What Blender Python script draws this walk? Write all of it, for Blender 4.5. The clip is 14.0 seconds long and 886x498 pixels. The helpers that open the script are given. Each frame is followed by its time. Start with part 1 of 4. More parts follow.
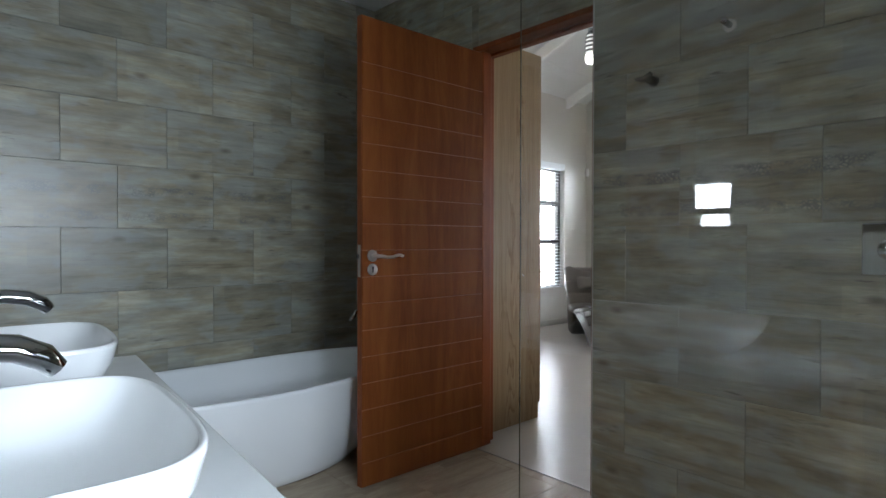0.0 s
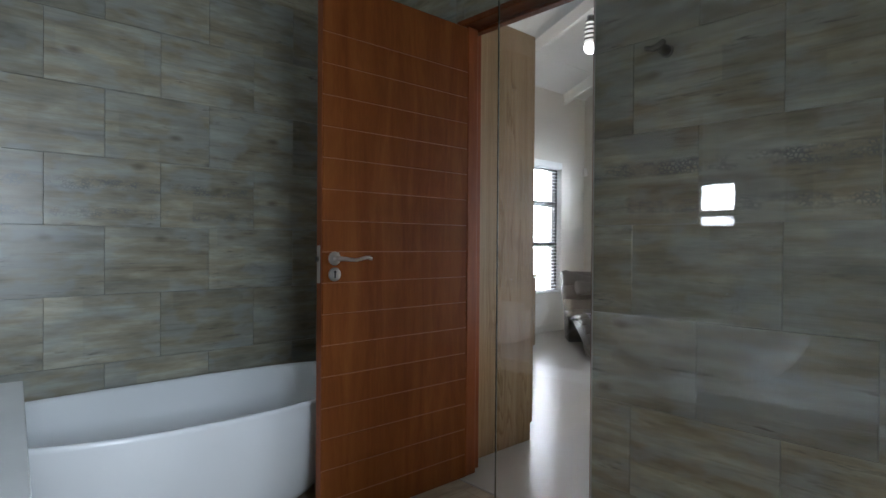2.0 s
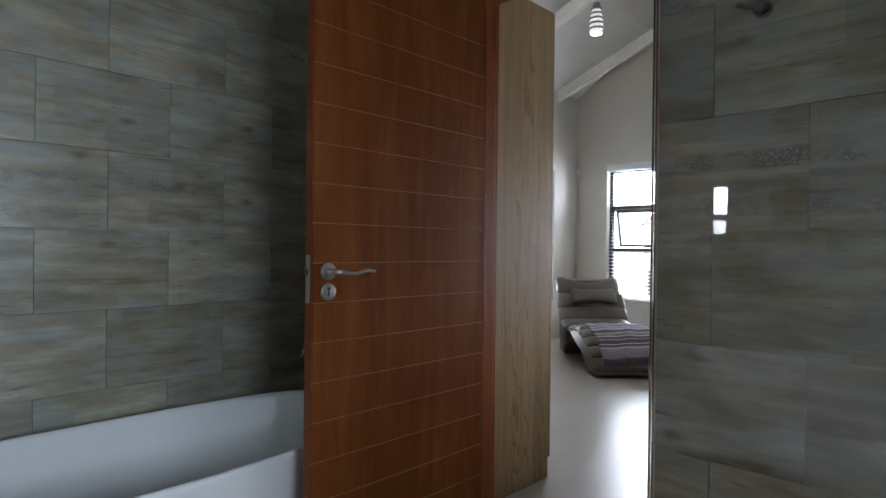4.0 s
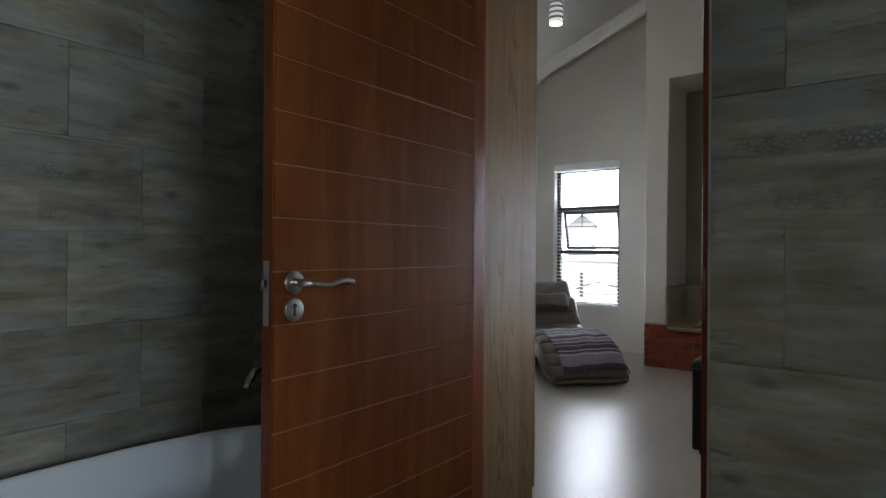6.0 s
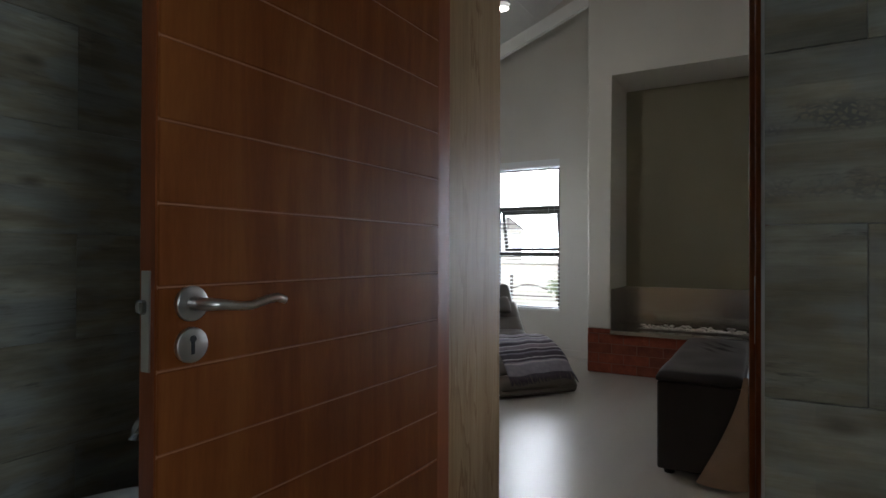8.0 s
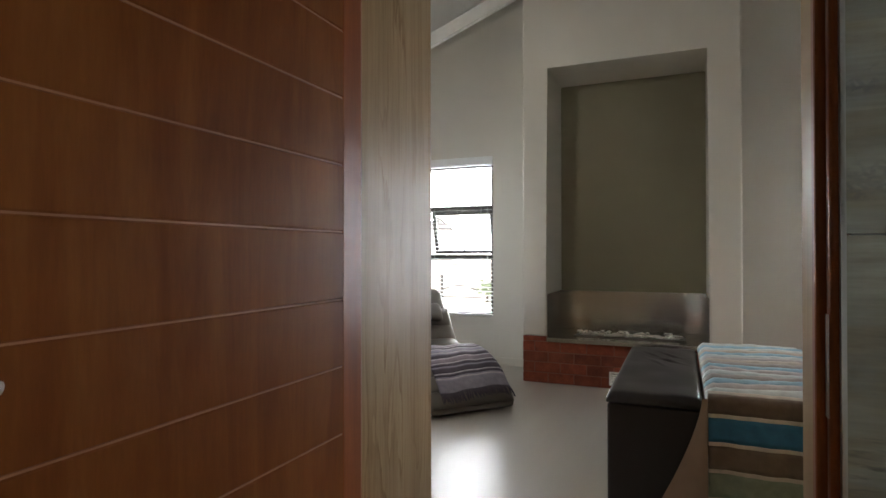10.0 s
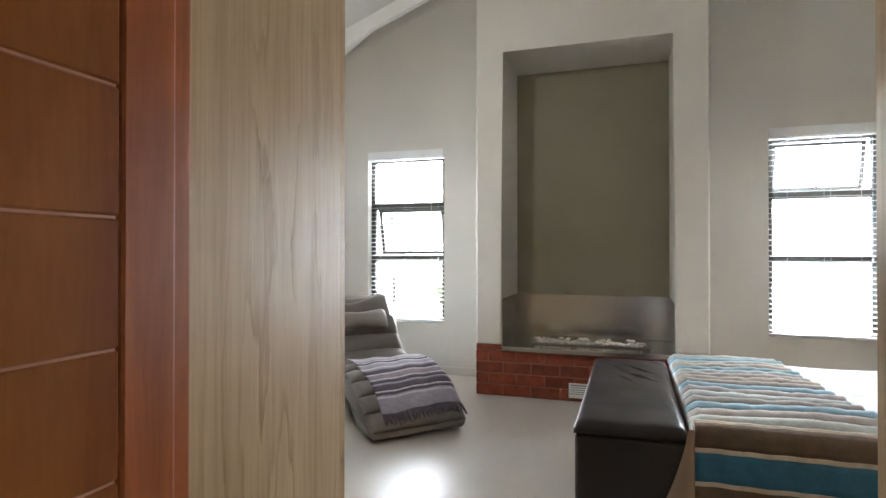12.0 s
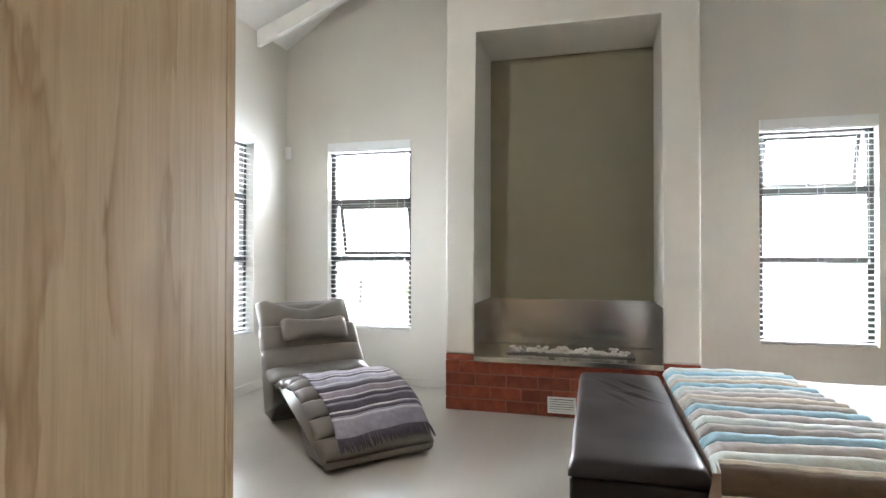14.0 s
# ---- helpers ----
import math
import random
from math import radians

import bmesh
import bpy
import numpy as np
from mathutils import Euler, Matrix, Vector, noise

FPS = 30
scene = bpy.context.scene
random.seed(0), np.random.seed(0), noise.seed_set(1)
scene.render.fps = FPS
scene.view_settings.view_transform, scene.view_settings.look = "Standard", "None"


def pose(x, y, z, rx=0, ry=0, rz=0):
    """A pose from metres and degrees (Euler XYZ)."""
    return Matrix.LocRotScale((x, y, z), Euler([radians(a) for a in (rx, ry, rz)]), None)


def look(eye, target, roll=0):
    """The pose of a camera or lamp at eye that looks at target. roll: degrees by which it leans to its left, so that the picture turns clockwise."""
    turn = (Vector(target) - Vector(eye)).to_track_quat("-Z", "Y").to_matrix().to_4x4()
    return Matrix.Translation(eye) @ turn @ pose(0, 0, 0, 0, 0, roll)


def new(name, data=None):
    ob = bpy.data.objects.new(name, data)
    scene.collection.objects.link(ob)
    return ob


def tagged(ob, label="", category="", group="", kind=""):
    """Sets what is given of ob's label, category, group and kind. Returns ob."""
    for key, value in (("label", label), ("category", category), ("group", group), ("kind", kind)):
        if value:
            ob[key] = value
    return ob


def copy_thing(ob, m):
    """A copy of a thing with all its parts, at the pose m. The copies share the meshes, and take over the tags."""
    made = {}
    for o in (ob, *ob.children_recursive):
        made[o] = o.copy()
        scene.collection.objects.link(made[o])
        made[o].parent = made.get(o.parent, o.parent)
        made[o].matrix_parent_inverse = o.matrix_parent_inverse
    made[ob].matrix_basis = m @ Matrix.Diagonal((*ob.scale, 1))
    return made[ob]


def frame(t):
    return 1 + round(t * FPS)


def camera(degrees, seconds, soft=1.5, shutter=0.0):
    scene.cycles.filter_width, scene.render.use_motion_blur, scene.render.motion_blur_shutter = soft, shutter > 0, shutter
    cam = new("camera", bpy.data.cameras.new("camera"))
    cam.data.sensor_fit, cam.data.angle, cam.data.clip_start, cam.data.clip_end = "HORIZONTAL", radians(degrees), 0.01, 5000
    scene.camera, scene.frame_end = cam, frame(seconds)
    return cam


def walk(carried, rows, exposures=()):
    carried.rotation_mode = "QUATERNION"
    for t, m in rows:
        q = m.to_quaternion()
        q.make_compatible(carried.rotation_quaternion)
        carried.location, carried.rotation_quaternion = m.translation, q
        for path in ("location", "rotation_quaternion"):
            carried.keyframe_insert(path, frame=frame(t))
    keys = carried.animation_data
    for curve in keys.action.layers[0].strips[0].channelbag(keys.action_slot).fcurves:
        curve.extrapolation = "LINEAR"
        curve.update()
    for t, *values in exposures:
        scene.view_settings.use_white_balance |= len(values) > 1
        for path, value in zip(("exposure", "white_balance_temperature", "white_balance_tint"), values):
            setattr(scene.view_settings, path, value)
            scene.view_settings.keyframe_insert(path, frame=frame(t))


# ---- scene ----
cam = camera(76.4, 14.0)
PATH = [
    (0, (0.096, 0.167, 1.081), (1.444, 1.644, 1.054), 0.1),
    (0.5, (0.172, 0.210, 1.083), (1.521, 1.686, 1.057), 0.1),
    (1, (0.257, 0.256, 1.080), (1.605, 1.733, 1.059), 0.2),
    (1.5, (0.341, 0.310, 1.081), (1.688, 1.788, 1.058), 0.3),
    (2, (0.404, 0.376, 1.074), (1.758, 1.847, 1.056), 0.4),
    (2.5, (0.462, 0.473, 1.084), (1.827, 1.935, 1.067), 0.5),
    (3, (0.509, 0.583, 1.091), (1.891, 2.029, 1.076), 0.6),
    (5.5, (0.709, 1.095, 1.094), (2.241, 2.380, 1.096), 0.5),
    (6, (0.747, 1.185, 1.090), (2.335, 2.401, 1.095), 0.4),
    (6.5, (0.788, 1.249, 1.084), (2.421, 2.403, 1.095), 0.3),
    (7, (0.848, 1.329, 1.083), (2.518, 2.430, 1.094), 0.3),
    (7.5, (0.921, 1.403, 1.088), (2.622, 2.454, 1.101), 0.2),
    (8, (1.010, 1.479, 1.091), (2.741, 2.480, 1.105), 0.2),
    (10.5, (1.489, 1.689, 1.125), (3.350, 2.422, 1.140), -0.1),
    (11, (1.593, 1.725, 1.113), (3.468, 2.420, 1.130), -0.1),
    (11.5, (1.730, 1.754, 1.114), (3.618, 2.414, 1.131), -0.1),
    (12, (1.844, 1.767, 1.127), (3.743, 2.396, 1.141), -0.0),
    (12.5, (1.950, 1.802, 1.114), (3.860, 2.397, 1.134), 0.0),
    (13, (2.072, 1.826, 1.114), (3.988, 2.397, 1.137), 0.0),
    (13.5, (2.175, 1.851, 1.114), (4.098, 2.399, 1.136), 0.0),
    (14, (2.264, 1.884, 1.114), (4.194, 2.408, 1.135), 0.1),
]
EXPOSURE = [(0.0, 1.04, 5850, 10), (1.0, 0.98, 5850, 10), (3.0, 0.94, 5800, 11), (5.5, 0.38, 5850, 11), (8.0, 0.10, 5950, 10), (10.5, 1.15, 6400, 10), (12.0, 1.70, 6100, 10), (14.0, 2.0, 6050, 10)]
walk(cam, [(t, look(eye, target, roll)) for t, eye, target, roll in PATH], EXPOSURE)

# ---- world and light ----
world = bpy.data.worlds.new("world")
scene.world = world
world.use_nodes = True
wn, wl = world.node_tree.nodes, world.node_tree.links
sky = wn.new("ShaderNodeTexSky")
sky.sky_type = "NISHITA"
sky.sun_disc = False
sky.sun_elevation, sky.sun_rotation = radians(59), radians(-90)
sky.air_density, sky.dust_density = 1.0, 6.0
wl.new(sky.outputs[0], wn["Background"].inputs[0])
wn["Background"].inputs[1].default_value = 0.15
sun_data = bpy.data.lights.new("sun", "SUN")
sun_data.energy, sun_data.angle, sun_data.color = 4.0, radians(15), (1, 0.97, 0.92)
sun = new("sun", sun_data)
sun.matrix_world = look((0, 0, 20), (12, 0, 0))


def window_light(name, eye, target, width, height, power, color=(0.93, 0.97, 1.0)):
    data = bpy.data.lights.new(name, "AREA")
    data.shape, data.size, data.size_y = "RECTANGLE", width, height
    data.energy, data.color = power, color
    ob = new(name, data)
    ob.matrix_world = look(eye, target)
    return ob


# ---- setting out, in metres ----
XD = 2.27          # bathroom face of the wall with the door
XS = 2.155         # tile face of the thicker shower wall
XB = 2.366         # bedroom face of that wall
XW = 6.825         # bedroom wall with the chimney breast
YN = 4.60          # bedroom wall beyond the chaise
YL = 3.217         # tiled wall behind the bath
YO0, YO1 = 1.489, 2.26   # doorway
ZC = 2.590         # bathroom ceiling
XC, XV = 6.213, -0.03  # chimney front, wall behind the basins
YBACK = -0.75      # wall at the end of the shower
YR = -2.6          # bedroom wall behind the bed head
EAVE, SLOPE = 2.972, 0.67

window_light("window_light", (XW + 0.31, 3.86, 1.86), (0, 3.86, 1.70), 1.05, 0.56, 34)
window_light("window_light", (XW + 0.31, 0.30, 1.45), (0, 0.30, 1.45), 1.05, 2.0, 125)
window_light("window_light", (5.9, YN + 0.26, 1.45), (5.9, 0, 1.45), 1.05, 2.0, 10)
bath_light = window_light("window_light", (0.55, YBACK - 0.02, 1.35), (0.2, 3, 0.10), 0.85, 0.78, 13.7, (0.87, 0.95, 1.0))
bath_light.data.spread = radians(120)
bulb = bpy.data.lights.new("pendant_bulb", "POINT")
bulb.energy, bulb.color, bulb.shadow_soft_size = 9, (1.0, 0.92, 0.82), 0.05
new("pendant_bulb", bulb).location = (4.58, 3.075, 2.755)


# ---- materials ----
def material(name, color=(0.5, 0.5, 0.5), rough=0.5, metal=0.0):
    m = bpy.data.materials.new(name)
    m.use_nodes = True
    b = m.node_tree.nodes["Principled BSDF"]
    b.inputs["Base Color"].default_value = (*color, 1)
    b.inputs["Roughness"].default_value = rough
    b.inputs["Metallic"].default_value = metal
    return m


def node(m, kind, **inputs):
    n = m.node_tree.nodes.new(kind)
    for key, value in inputs.items():
        n.inputs[key.replace("_", " ")].default_value = value
    return n


def join(m, a, b):
    m.node_tree.links.new(a, b)


def bsdf(m):
    return m.node_tree.nodes["Principled BSDF"]


def coords(m, scale=(1, 1, 1), shift=None, turn=(0, 0, 0)):
    tc = node(m, "ShaderNodeTexCoord")
    mp = node(m, "ShaderNodeMapping")
    mp.inputs["Scale"].default_value = scale
    mp.inputs["Rotation"].default_value = turn
    join(m, tc.outputs["Object"], mp.inputs["Vector"])
    if shift is not None:
        mul = node(m, "ShaderNodeVectorMath")
        mul.operation = "SCALE"
        mul.inputs[0].default_value = (17, 29, 23)
        join(m, shift, mul.inputs["Scale"])
        join(m, mul.outputs[0], mp.inputs["Location"])
    return mp.outputs[0]


def ramp(m, fac, stops):
    r = node(m, "ShaderNodeValToRGB")
    e = r.color_ramp.elements
    while len(e) < len(stops):
        e.new(0.5)
    for el, (at, color) in zip(e, stops):
        el.position, el.color = at, (*color, 1)
    join(m, fac, r.inputs[0])
    return r.outputs[0]


def noise_tex(m, vec, scale, detail=4, rough=0.55, distort=0.0):
    n = node(m, "ShaderNodeTexNoise", Scale=scale, Detail=detail, Roughness=rough, Distortion=distort)
    if vec is not None:
        join(m, vec, n.inputs["Vector"])
    return n.outputs["Fac"]


def mix(m, fac, a, b, blend="MIX"):
    n = node(m, "ShaderNodeMix")
    n.data_type, n.blend_type = "RGBA", blend
    for sock, v in ((n.inputs[0], fac), (n.inputs[6], a), (n.inputs[7], b)):
        if isinstance(v, (int, float)):
            sock.default_value = v
        elif isinstance(v, tuple):
            sock.default_value = (*v, 1)
        else:
            join(m, v, sock)
    return n.outputs[2]


def bump(m, height, strength=0.2, distance=0.002):
    n = node(m, "ShaderNodeBump", Strength=strength, Distance=distance)
    join(m, height, n.inputs["Height"])
    join(m, n.outputs[0], bsdf(m).inputs["Normal"])


def rough_from(m, fac, low, high):
    r = node(m, "ShaderNodeMapRange")
    r.inputs["To Min"].default_value, r.inputs["To Max"].default_value = low, high
    join(m, fac, r.inputs["Value"])
    join(m, r.outputs[0], bsdf(m).inputs["Roughness"])


def plain(name, color, rough, vary=0.06, scale=6.0, grain=180.0, relief=0.1, metal=0.0):
    """Paint, plaster or plastic with faint unevenness at two scales."""
    m = material(name, color, rough, metal)
    vec = coords(m)
    big = noise_tex(m, vec, scale, 3)
    fine = noise_tex(m, vec, grain, 2)
    low = tuple(max(0.0, c * (1 - vary)) for c in color)
    high = tuple(min(1.0, c * (1 + vary)) for c in color)
    join(m, ramp(m, big, [(0.3, low), (0.7, high)]), bsdf(m).inputs["Base Color"])
    rough_from(m, big, max(0.02, rough - 0.06), min(1, rough + 0.06))
    bump(m, fine, relief, 0.001)
    return m


def tile_material(name, printed=False):
    """Printed porcelain: worn painted boards in beige, blue-grey and off-white, a little different on each tile."""
    m = material(name, rough=0.3)
    rnd = node(m, "ShaderNodeObjectInfo").outputs["Random"]
    cloud = noise_tex(m, coords(m, (1.0, 1.0, 4.2), rnd), 4.0, 5, 0.58, 0.05)
    stain = noise_tex(m, coords(m, (0.8, 0.8, 5.5), rnd), 3.6, 5, 0.6)
    cool = noise_tex(m, coords(m, (1.3, 1.3, 2.6), rnd), 4.2, 3, 0.5)
    streak = noise_tex(m, coords(m, (1.5, 1.5, 34), rnd), 1.3, 4, 0.6)
    fine = noise_tex(m, coords(m, (9, 9, 220), rnd), 1.0, 3, 0.6)
    col = ramp(m, cloud, [(0.28, (0.205, 0.198, 0.160)), (0.44, (0.290, 0.280, 0.226)), (0.56, (0.355, 0.348, 0.288)), (0.72, (0.48, 0.485, 0.41))])
    # boards of different age within one tile
    boards = node(m, "ShaderNodeTexBrick", Scale=1.0, Mortar_Size=0.0, Brick_Width=0.34, Row_Height=0.101)
    boards.inputs["Color1"].default_value, boards.inputs["Color2"].default_value = (0.80, 0.81, 0.83, 1), (1.10, 1.07, 1.0, 1)
    join(m, coords(m, (1, 1, 1), rnd, (-math.pi / 2, 0, 0)), boards.inputs["Vector"])
    col = mix(m, 0.62, col, boards.outputs["Color"], "MULTIPLY")
    brown = ramp(m, stain, [(0.44, (1.0, 1.0, 1.0)), (0.58, (0.95, 0.84, 0.68)), (0.74, (0.62, 0.50, 0.37))])
    col = mix(m, 0.62, col, brown, "MULTIPLY")
    col = mix(m, ramp(m, cool, [(0.50, (0, 0, 0)), (0.59, (0.42, 0.42, 0.42))]), col, (0.33, 0.362, 0.358))
    lines = ramp(m, streak, [(0.29, (0.60, 0.56, 0.51)), (0.40, (0.93, 0.92, 0.90)), (0.7, (1.05, 1.05, 1.04))])
    col = mix(m, 0.6, col, lines, "MULTIPLY")
    # knots and short dark dashes where the old paint has gone
    worn = noise_tex(m, coords(m, (0.62, 0.62, 4.2), rnd), 13.0, 4, 0.7)
    patch = noise_tex(m, coords(m, (1, 1, 3.4), rnd), 4.1, 3, 0.5)
    both = node(m, "ShaderNodeMath")
    both.operation = "MULTIPLY"
    join(m, ramp(m, worn, [(0.57, (0, 0, 0)), (0.68, (1, 1, 1))]), both.inputs[0])
    join(m, ramp(m, patch, [(0.50, (0, 0, 0)), (0.62, (0.8, 0.8, 0.8))]), both.inputs[1])
    col = mix(m, both.outputs[0], col, (0.125, 0.112, 0.095))
    knot = node(m, "ShaderNodeTexVoronoi", Scale=1.0)
    join(m, coords(m, (3.1, 3.1, 6.4), rnd), knot.inputs["Vector"])
    col = mix(m, ramp(m, knot.outputs["Distance"], [(0.03, (0.7, 0.7, 0.7)), (0.13, (0, 0, 0))]), col, (0.105, 0.085, 0.062))
    if printed:
        # faded scrollwork in two bands along the tile
        scroll = node(m, "ShaderNodeTexVoronoi", Scale=1.0)
        scroll.feature = "DISTANCE_TO_EDGE"
        join(m, coords(m, (75, 75, 95)), scroll.inputs["Vector"])
        sep = node(m, "ShaderNodeSeparateXYZ")
        join(m, node(m, "ShaderNodeTexCoord").outputs["Object"], sep.inputs[0])
        high = node(m, "ShaderNodeMath")
        high.operation = "MULTIPLY"
        high.inputs[1].default_value = 3.3
        join(m, sep.outputs["Z"], high.inputs[0])
        band = ramp(m, high.outputs[0], [(0.10, (0, 0, 0)), (0.14, (0.8, 0.8, 0.8)), (0.24, (0.8, 0.8, 0.8)), (0.28, (0, 0, 0)), (0.50, (0, 0, 0)), (0.54, (1, 1, 1)), (0.66, (1, 1, 1)), (0.70, (0, 0, 0))])
        ink = mix(m, 1.0, band, ramp(m, scroll.outputs["Distance"], [(0.10, (1, 1, 1)), (0.22, (0, 0, 0))]), "MULTIPLY")
        faded = ramp(m, noise_tex(m, coords(m, (1, 1, 1.5), rnd), 9.0, 5, 0.7), [(0.44, (0, 0, 0)), (0.58, (0.8, 0.8, 0.8))])
        col = mix(m, mix(m, 1.0, ink, faded, "MULTIPLY"), col, (0.14, 0.145, 0.145))
    tone = node(m, "ShaderNodeMapRange")
    tone.inputs["To Min"].default_value, tone.inputs["To Max"].default_value = 0.86, 1.10
    join(m, rnd, tone.inputs["Value"])
    hsv = node(m, "ShaderNodeHueSaturation")
    join(m, tone.outputs[0], hsv.inputs["Value"])
    join(m, col, hsv.inputs["Color"])
    join(m, mix(m, 0.16, hsv.outputs[0], fine, "OVERLAY"), bsdf(m).inputs["Base Color"])
    rough_from(m, cloud, 0.24, 0.40)
    bump(m, fine, 0.14, 0.0012)
    return m


def wood(name, stops, grain=(1, 1, 1), scale=3.0, rough=0.4, shift=True, relief=0.1, fine_mix=0.16):
    """Grain runs along the axis whose scale is smallest."""
    m = material(name, rough=rough)
    rnd = node(m, "ShaderNodeObjectInfo").outputs["Random"] if shift else None
    vec = coords(m, grain, rnd)
    band = noise_tex(m, vec, scale, 6, 0.62, 0.7)
    fine = noise_tex(m, coords(m, tuple(g * 14 for g in grain), rnd), scale, 3, 0.6)
    col = ramp(m, band, stops)
    col = mix(m, fine_mix, col, fine, "OVERLAY")
    join(m, col, bsdf(m).inputs["Base Color"])
    rough_from(m, fine, rough - 0.05, rough + 0.07)
    bump(m, fine, relief, 0.001)
    return m


M_TILE = tile_material("wood_look_tile")
M_TILE_PRINT = tile_material("wood_look_tile_with_faded_print", True)
M_GROUT = plain("grout", (0.29, 0.285, 0.265), 0.85, relief=0.3)
M_PLASTER = plain("bathroom_ceiling_paint", (0.72, 0.73, 0.72), 0.7)
M_WALL = plain("warm_grey_wall_paint", (0.62, 0.60, 0.55), 0.55, 0.03, 1.5, 260, 0.12)
M_OLIVE = plain("olive_wall_paint", (0.258, 0.240, 0.165), 0.6, 0.05, 2.0, 260, 0.12)
M_WHITE = plain("white_gloss_paint", (0.8, 0.8, 0.78), 0.35, 0.03)
M_CEIL = plain("white_ceiling_board", (0.78, 0.78, 0.76), 0.6, 0.03)
M_DOOR = wood("meranti_door", [(0.3, (0.124, 0.033, 0.0078)), (0.5, (0.162, 0.048, 0.0108)), (0.7, (0.200, 0.066, 0.0155))], (6, 6, 0.7), 2.0, 0.45, shift=False, relief=0.03)
bsdf(M_DOOR).inputs["Specular IOR Level"].default_value = 0.07
M_FRAME = wood("meranti_frame", [(0.3, (0.150, 0.036, 0.009)), (0.7, (0.26, 0.072, 0.017))], (12, 12, 0.8), 2.0, 0.38)
bsdf(M_FRAME).inputs["Specular IOR Level"].default_value = 0.16
M_HINGE = plain("dull_steel", (0.24, 0.225, 0.205), 0.5, 0.1, 20, 300, 0.1, 1.0)
M_LAMINATE = wood("pale_oak_laminate", [(0.30, (0.245, 0.160, 0.083)), (0.46, (0.300, 0.204, 0.112)), (0.6, (0.345, 0.243, 0.140)), (0.75, (0.395, 0.295, 0.182))], (6.5, 6.5, 0.22), 1.5, 0.4)


def add_grain_lines(m):
    """Narrow dark growth lines that close into long arches up the board, with fine pores between."""
    rnd = node(m, "ShaderNodeObjectInfo").outputs["Random"]
    field = noise_tex(m, coords(m, (3.4, 3.4, 0.42), rnd), 1.5, 2, 0.45, 0.1)
    ragged = noise_tex(m, coords(m, (60, 60, 9), rnd), 1.0, 2)
    many = node(m, "ShaderNodeMath")
    many.operation = "MULTIPLY_ADD"
    many.inputs[1].default_value = 20.0
    join(m, field, many.inputs[0])
    join(m, ragged, many.inputs[2])
    ring = node(m, "ShaderNodeMath")
    ring.operation = "FRACT"
    join(m, many.outputs[0], ring.inputs[0])
    lines = ramp(m, ring.outputs[0], [(0.0, (0.63, 0.53, 0.44)), (0.10, (0.78, 0.71, 0.63)), (0.30, (0.96, 0.95, 0.94)), (0.9, (1.03, 1.03, 1.02)), (1.0, (0.62, 0.53, 0.45))])
    gate = noise_tex(m, coords(m, (6.0, 6.0, 0.2), rnd), 1.6, 2)
    soft = ramp(m, gate, [(0.53, (0.04, 0.04, 0.04)), (0.64, (0.9, 0.9, 0.9))])
    pores = ramp(m, noise_tex(m, coords(m, (170, 170, 5.5), rnd), 1.0, 3, 0.6), [(0.36, (0.70, 0.65, 0.60)), (0.50, (1, 1, 1))])
    target = bsdf(m).inputs["Base Color"]
    old = target.links[0].from_socket
    col = mix(m, soft, old, mix(m, 1.0, old, lines, "MULTIPLY"))
    knot = node(m, "ShaderNodeTexVoronoi", Scale=1.0)
    join(m, coords(m, (3.0, 3.0, 1.5), rnd), knot.inputs["Vector"])
    col = mix(m, ramp(m, knot.outputs["Distance"], [(0.012, (0.85, 0.85, 0.85)), (0.05, (0.3, 0.3, 0.3)), (0.10, (0, 0, 0))]), col, (0.13, 0.083, 0.045))
    join(m, mix(m, 0.3, col, pores, "MULTIPLY"), target)


add_grain_lines(M_LAMINATE)
bsdf(M_LAMINATE).inputs["Specular IOR Level"].default_value = 0.08
M_FLOOR = material("grey_vinyl_floor", rough=0.29)
plank = noise_tex(M_FLOOR, coords(M_FLOOR, (0.5, 3.5, 1)), 1.4, 4, 0.5)
cloudy = noise_tex(M_FLOOR, coords(M_FLOOR), 0.9, 2)
vinyl = ramp(M_FLOOR, plank, [(0.3, (0.45, 0.42, 0.37)), (0.7, (0.49, 0.46, 0.41))])
join(M_FLOOR, mix(M_FLOOR, 0.5, vinyl, ramp(M_FLOOR, cloudy, [(0.3, (0.96, 0.96, 0.96)), (0.7, (1.03, 1.03, 1.03))]), "MULTIPLY"), bsdf(M_FLOOR).inputs["Base Color"])
bsdf(M_FLOOR).inputs["Specular IOR Level"].default_value = 0.5
M_FLOORTILE = wood("wood_look_floor_tile", [(0.3, (0.24, 0.185, 0.125)), (0.5, (0.36, 0.29, 0.205)), (0.72, (0.46, 0.39, 0.29))], (2, 2, 9), 1.6, 0.38)
M_PORCELAIN = plain("white_porcelain", (0.82, 0.83, 0.83), 0.12, 0.01, 3, 100, 0.0)
M_ACRYLIC = plain("white_acrylic_bath", (0.80, 0.82, 0.83), 0.16, 0.01, 3, 100, 0.0)
M_COUNTER = plain("white_stone_counter", (0.74, 0.75, 0.75), 0.22, 0.03, 8, 200, 0.02)
M_CHROME = material("chrome", (0.46, 0.47, 0.49), 0.06, 1.0)
M_SATIN = plain("satin_nickel", (0.52, 0.50, 0.47), 0.3, 0.05, 20, 300, 0.05, 1.0)
M_STEEL = material("brushed_stainless_steel", (0.40, 0.385, 0.355), 0.30, 1.0)
brush = noise_tex(M_STEEL, coords(M_STEEL, (3, 3, 260)), 1.0, 3)
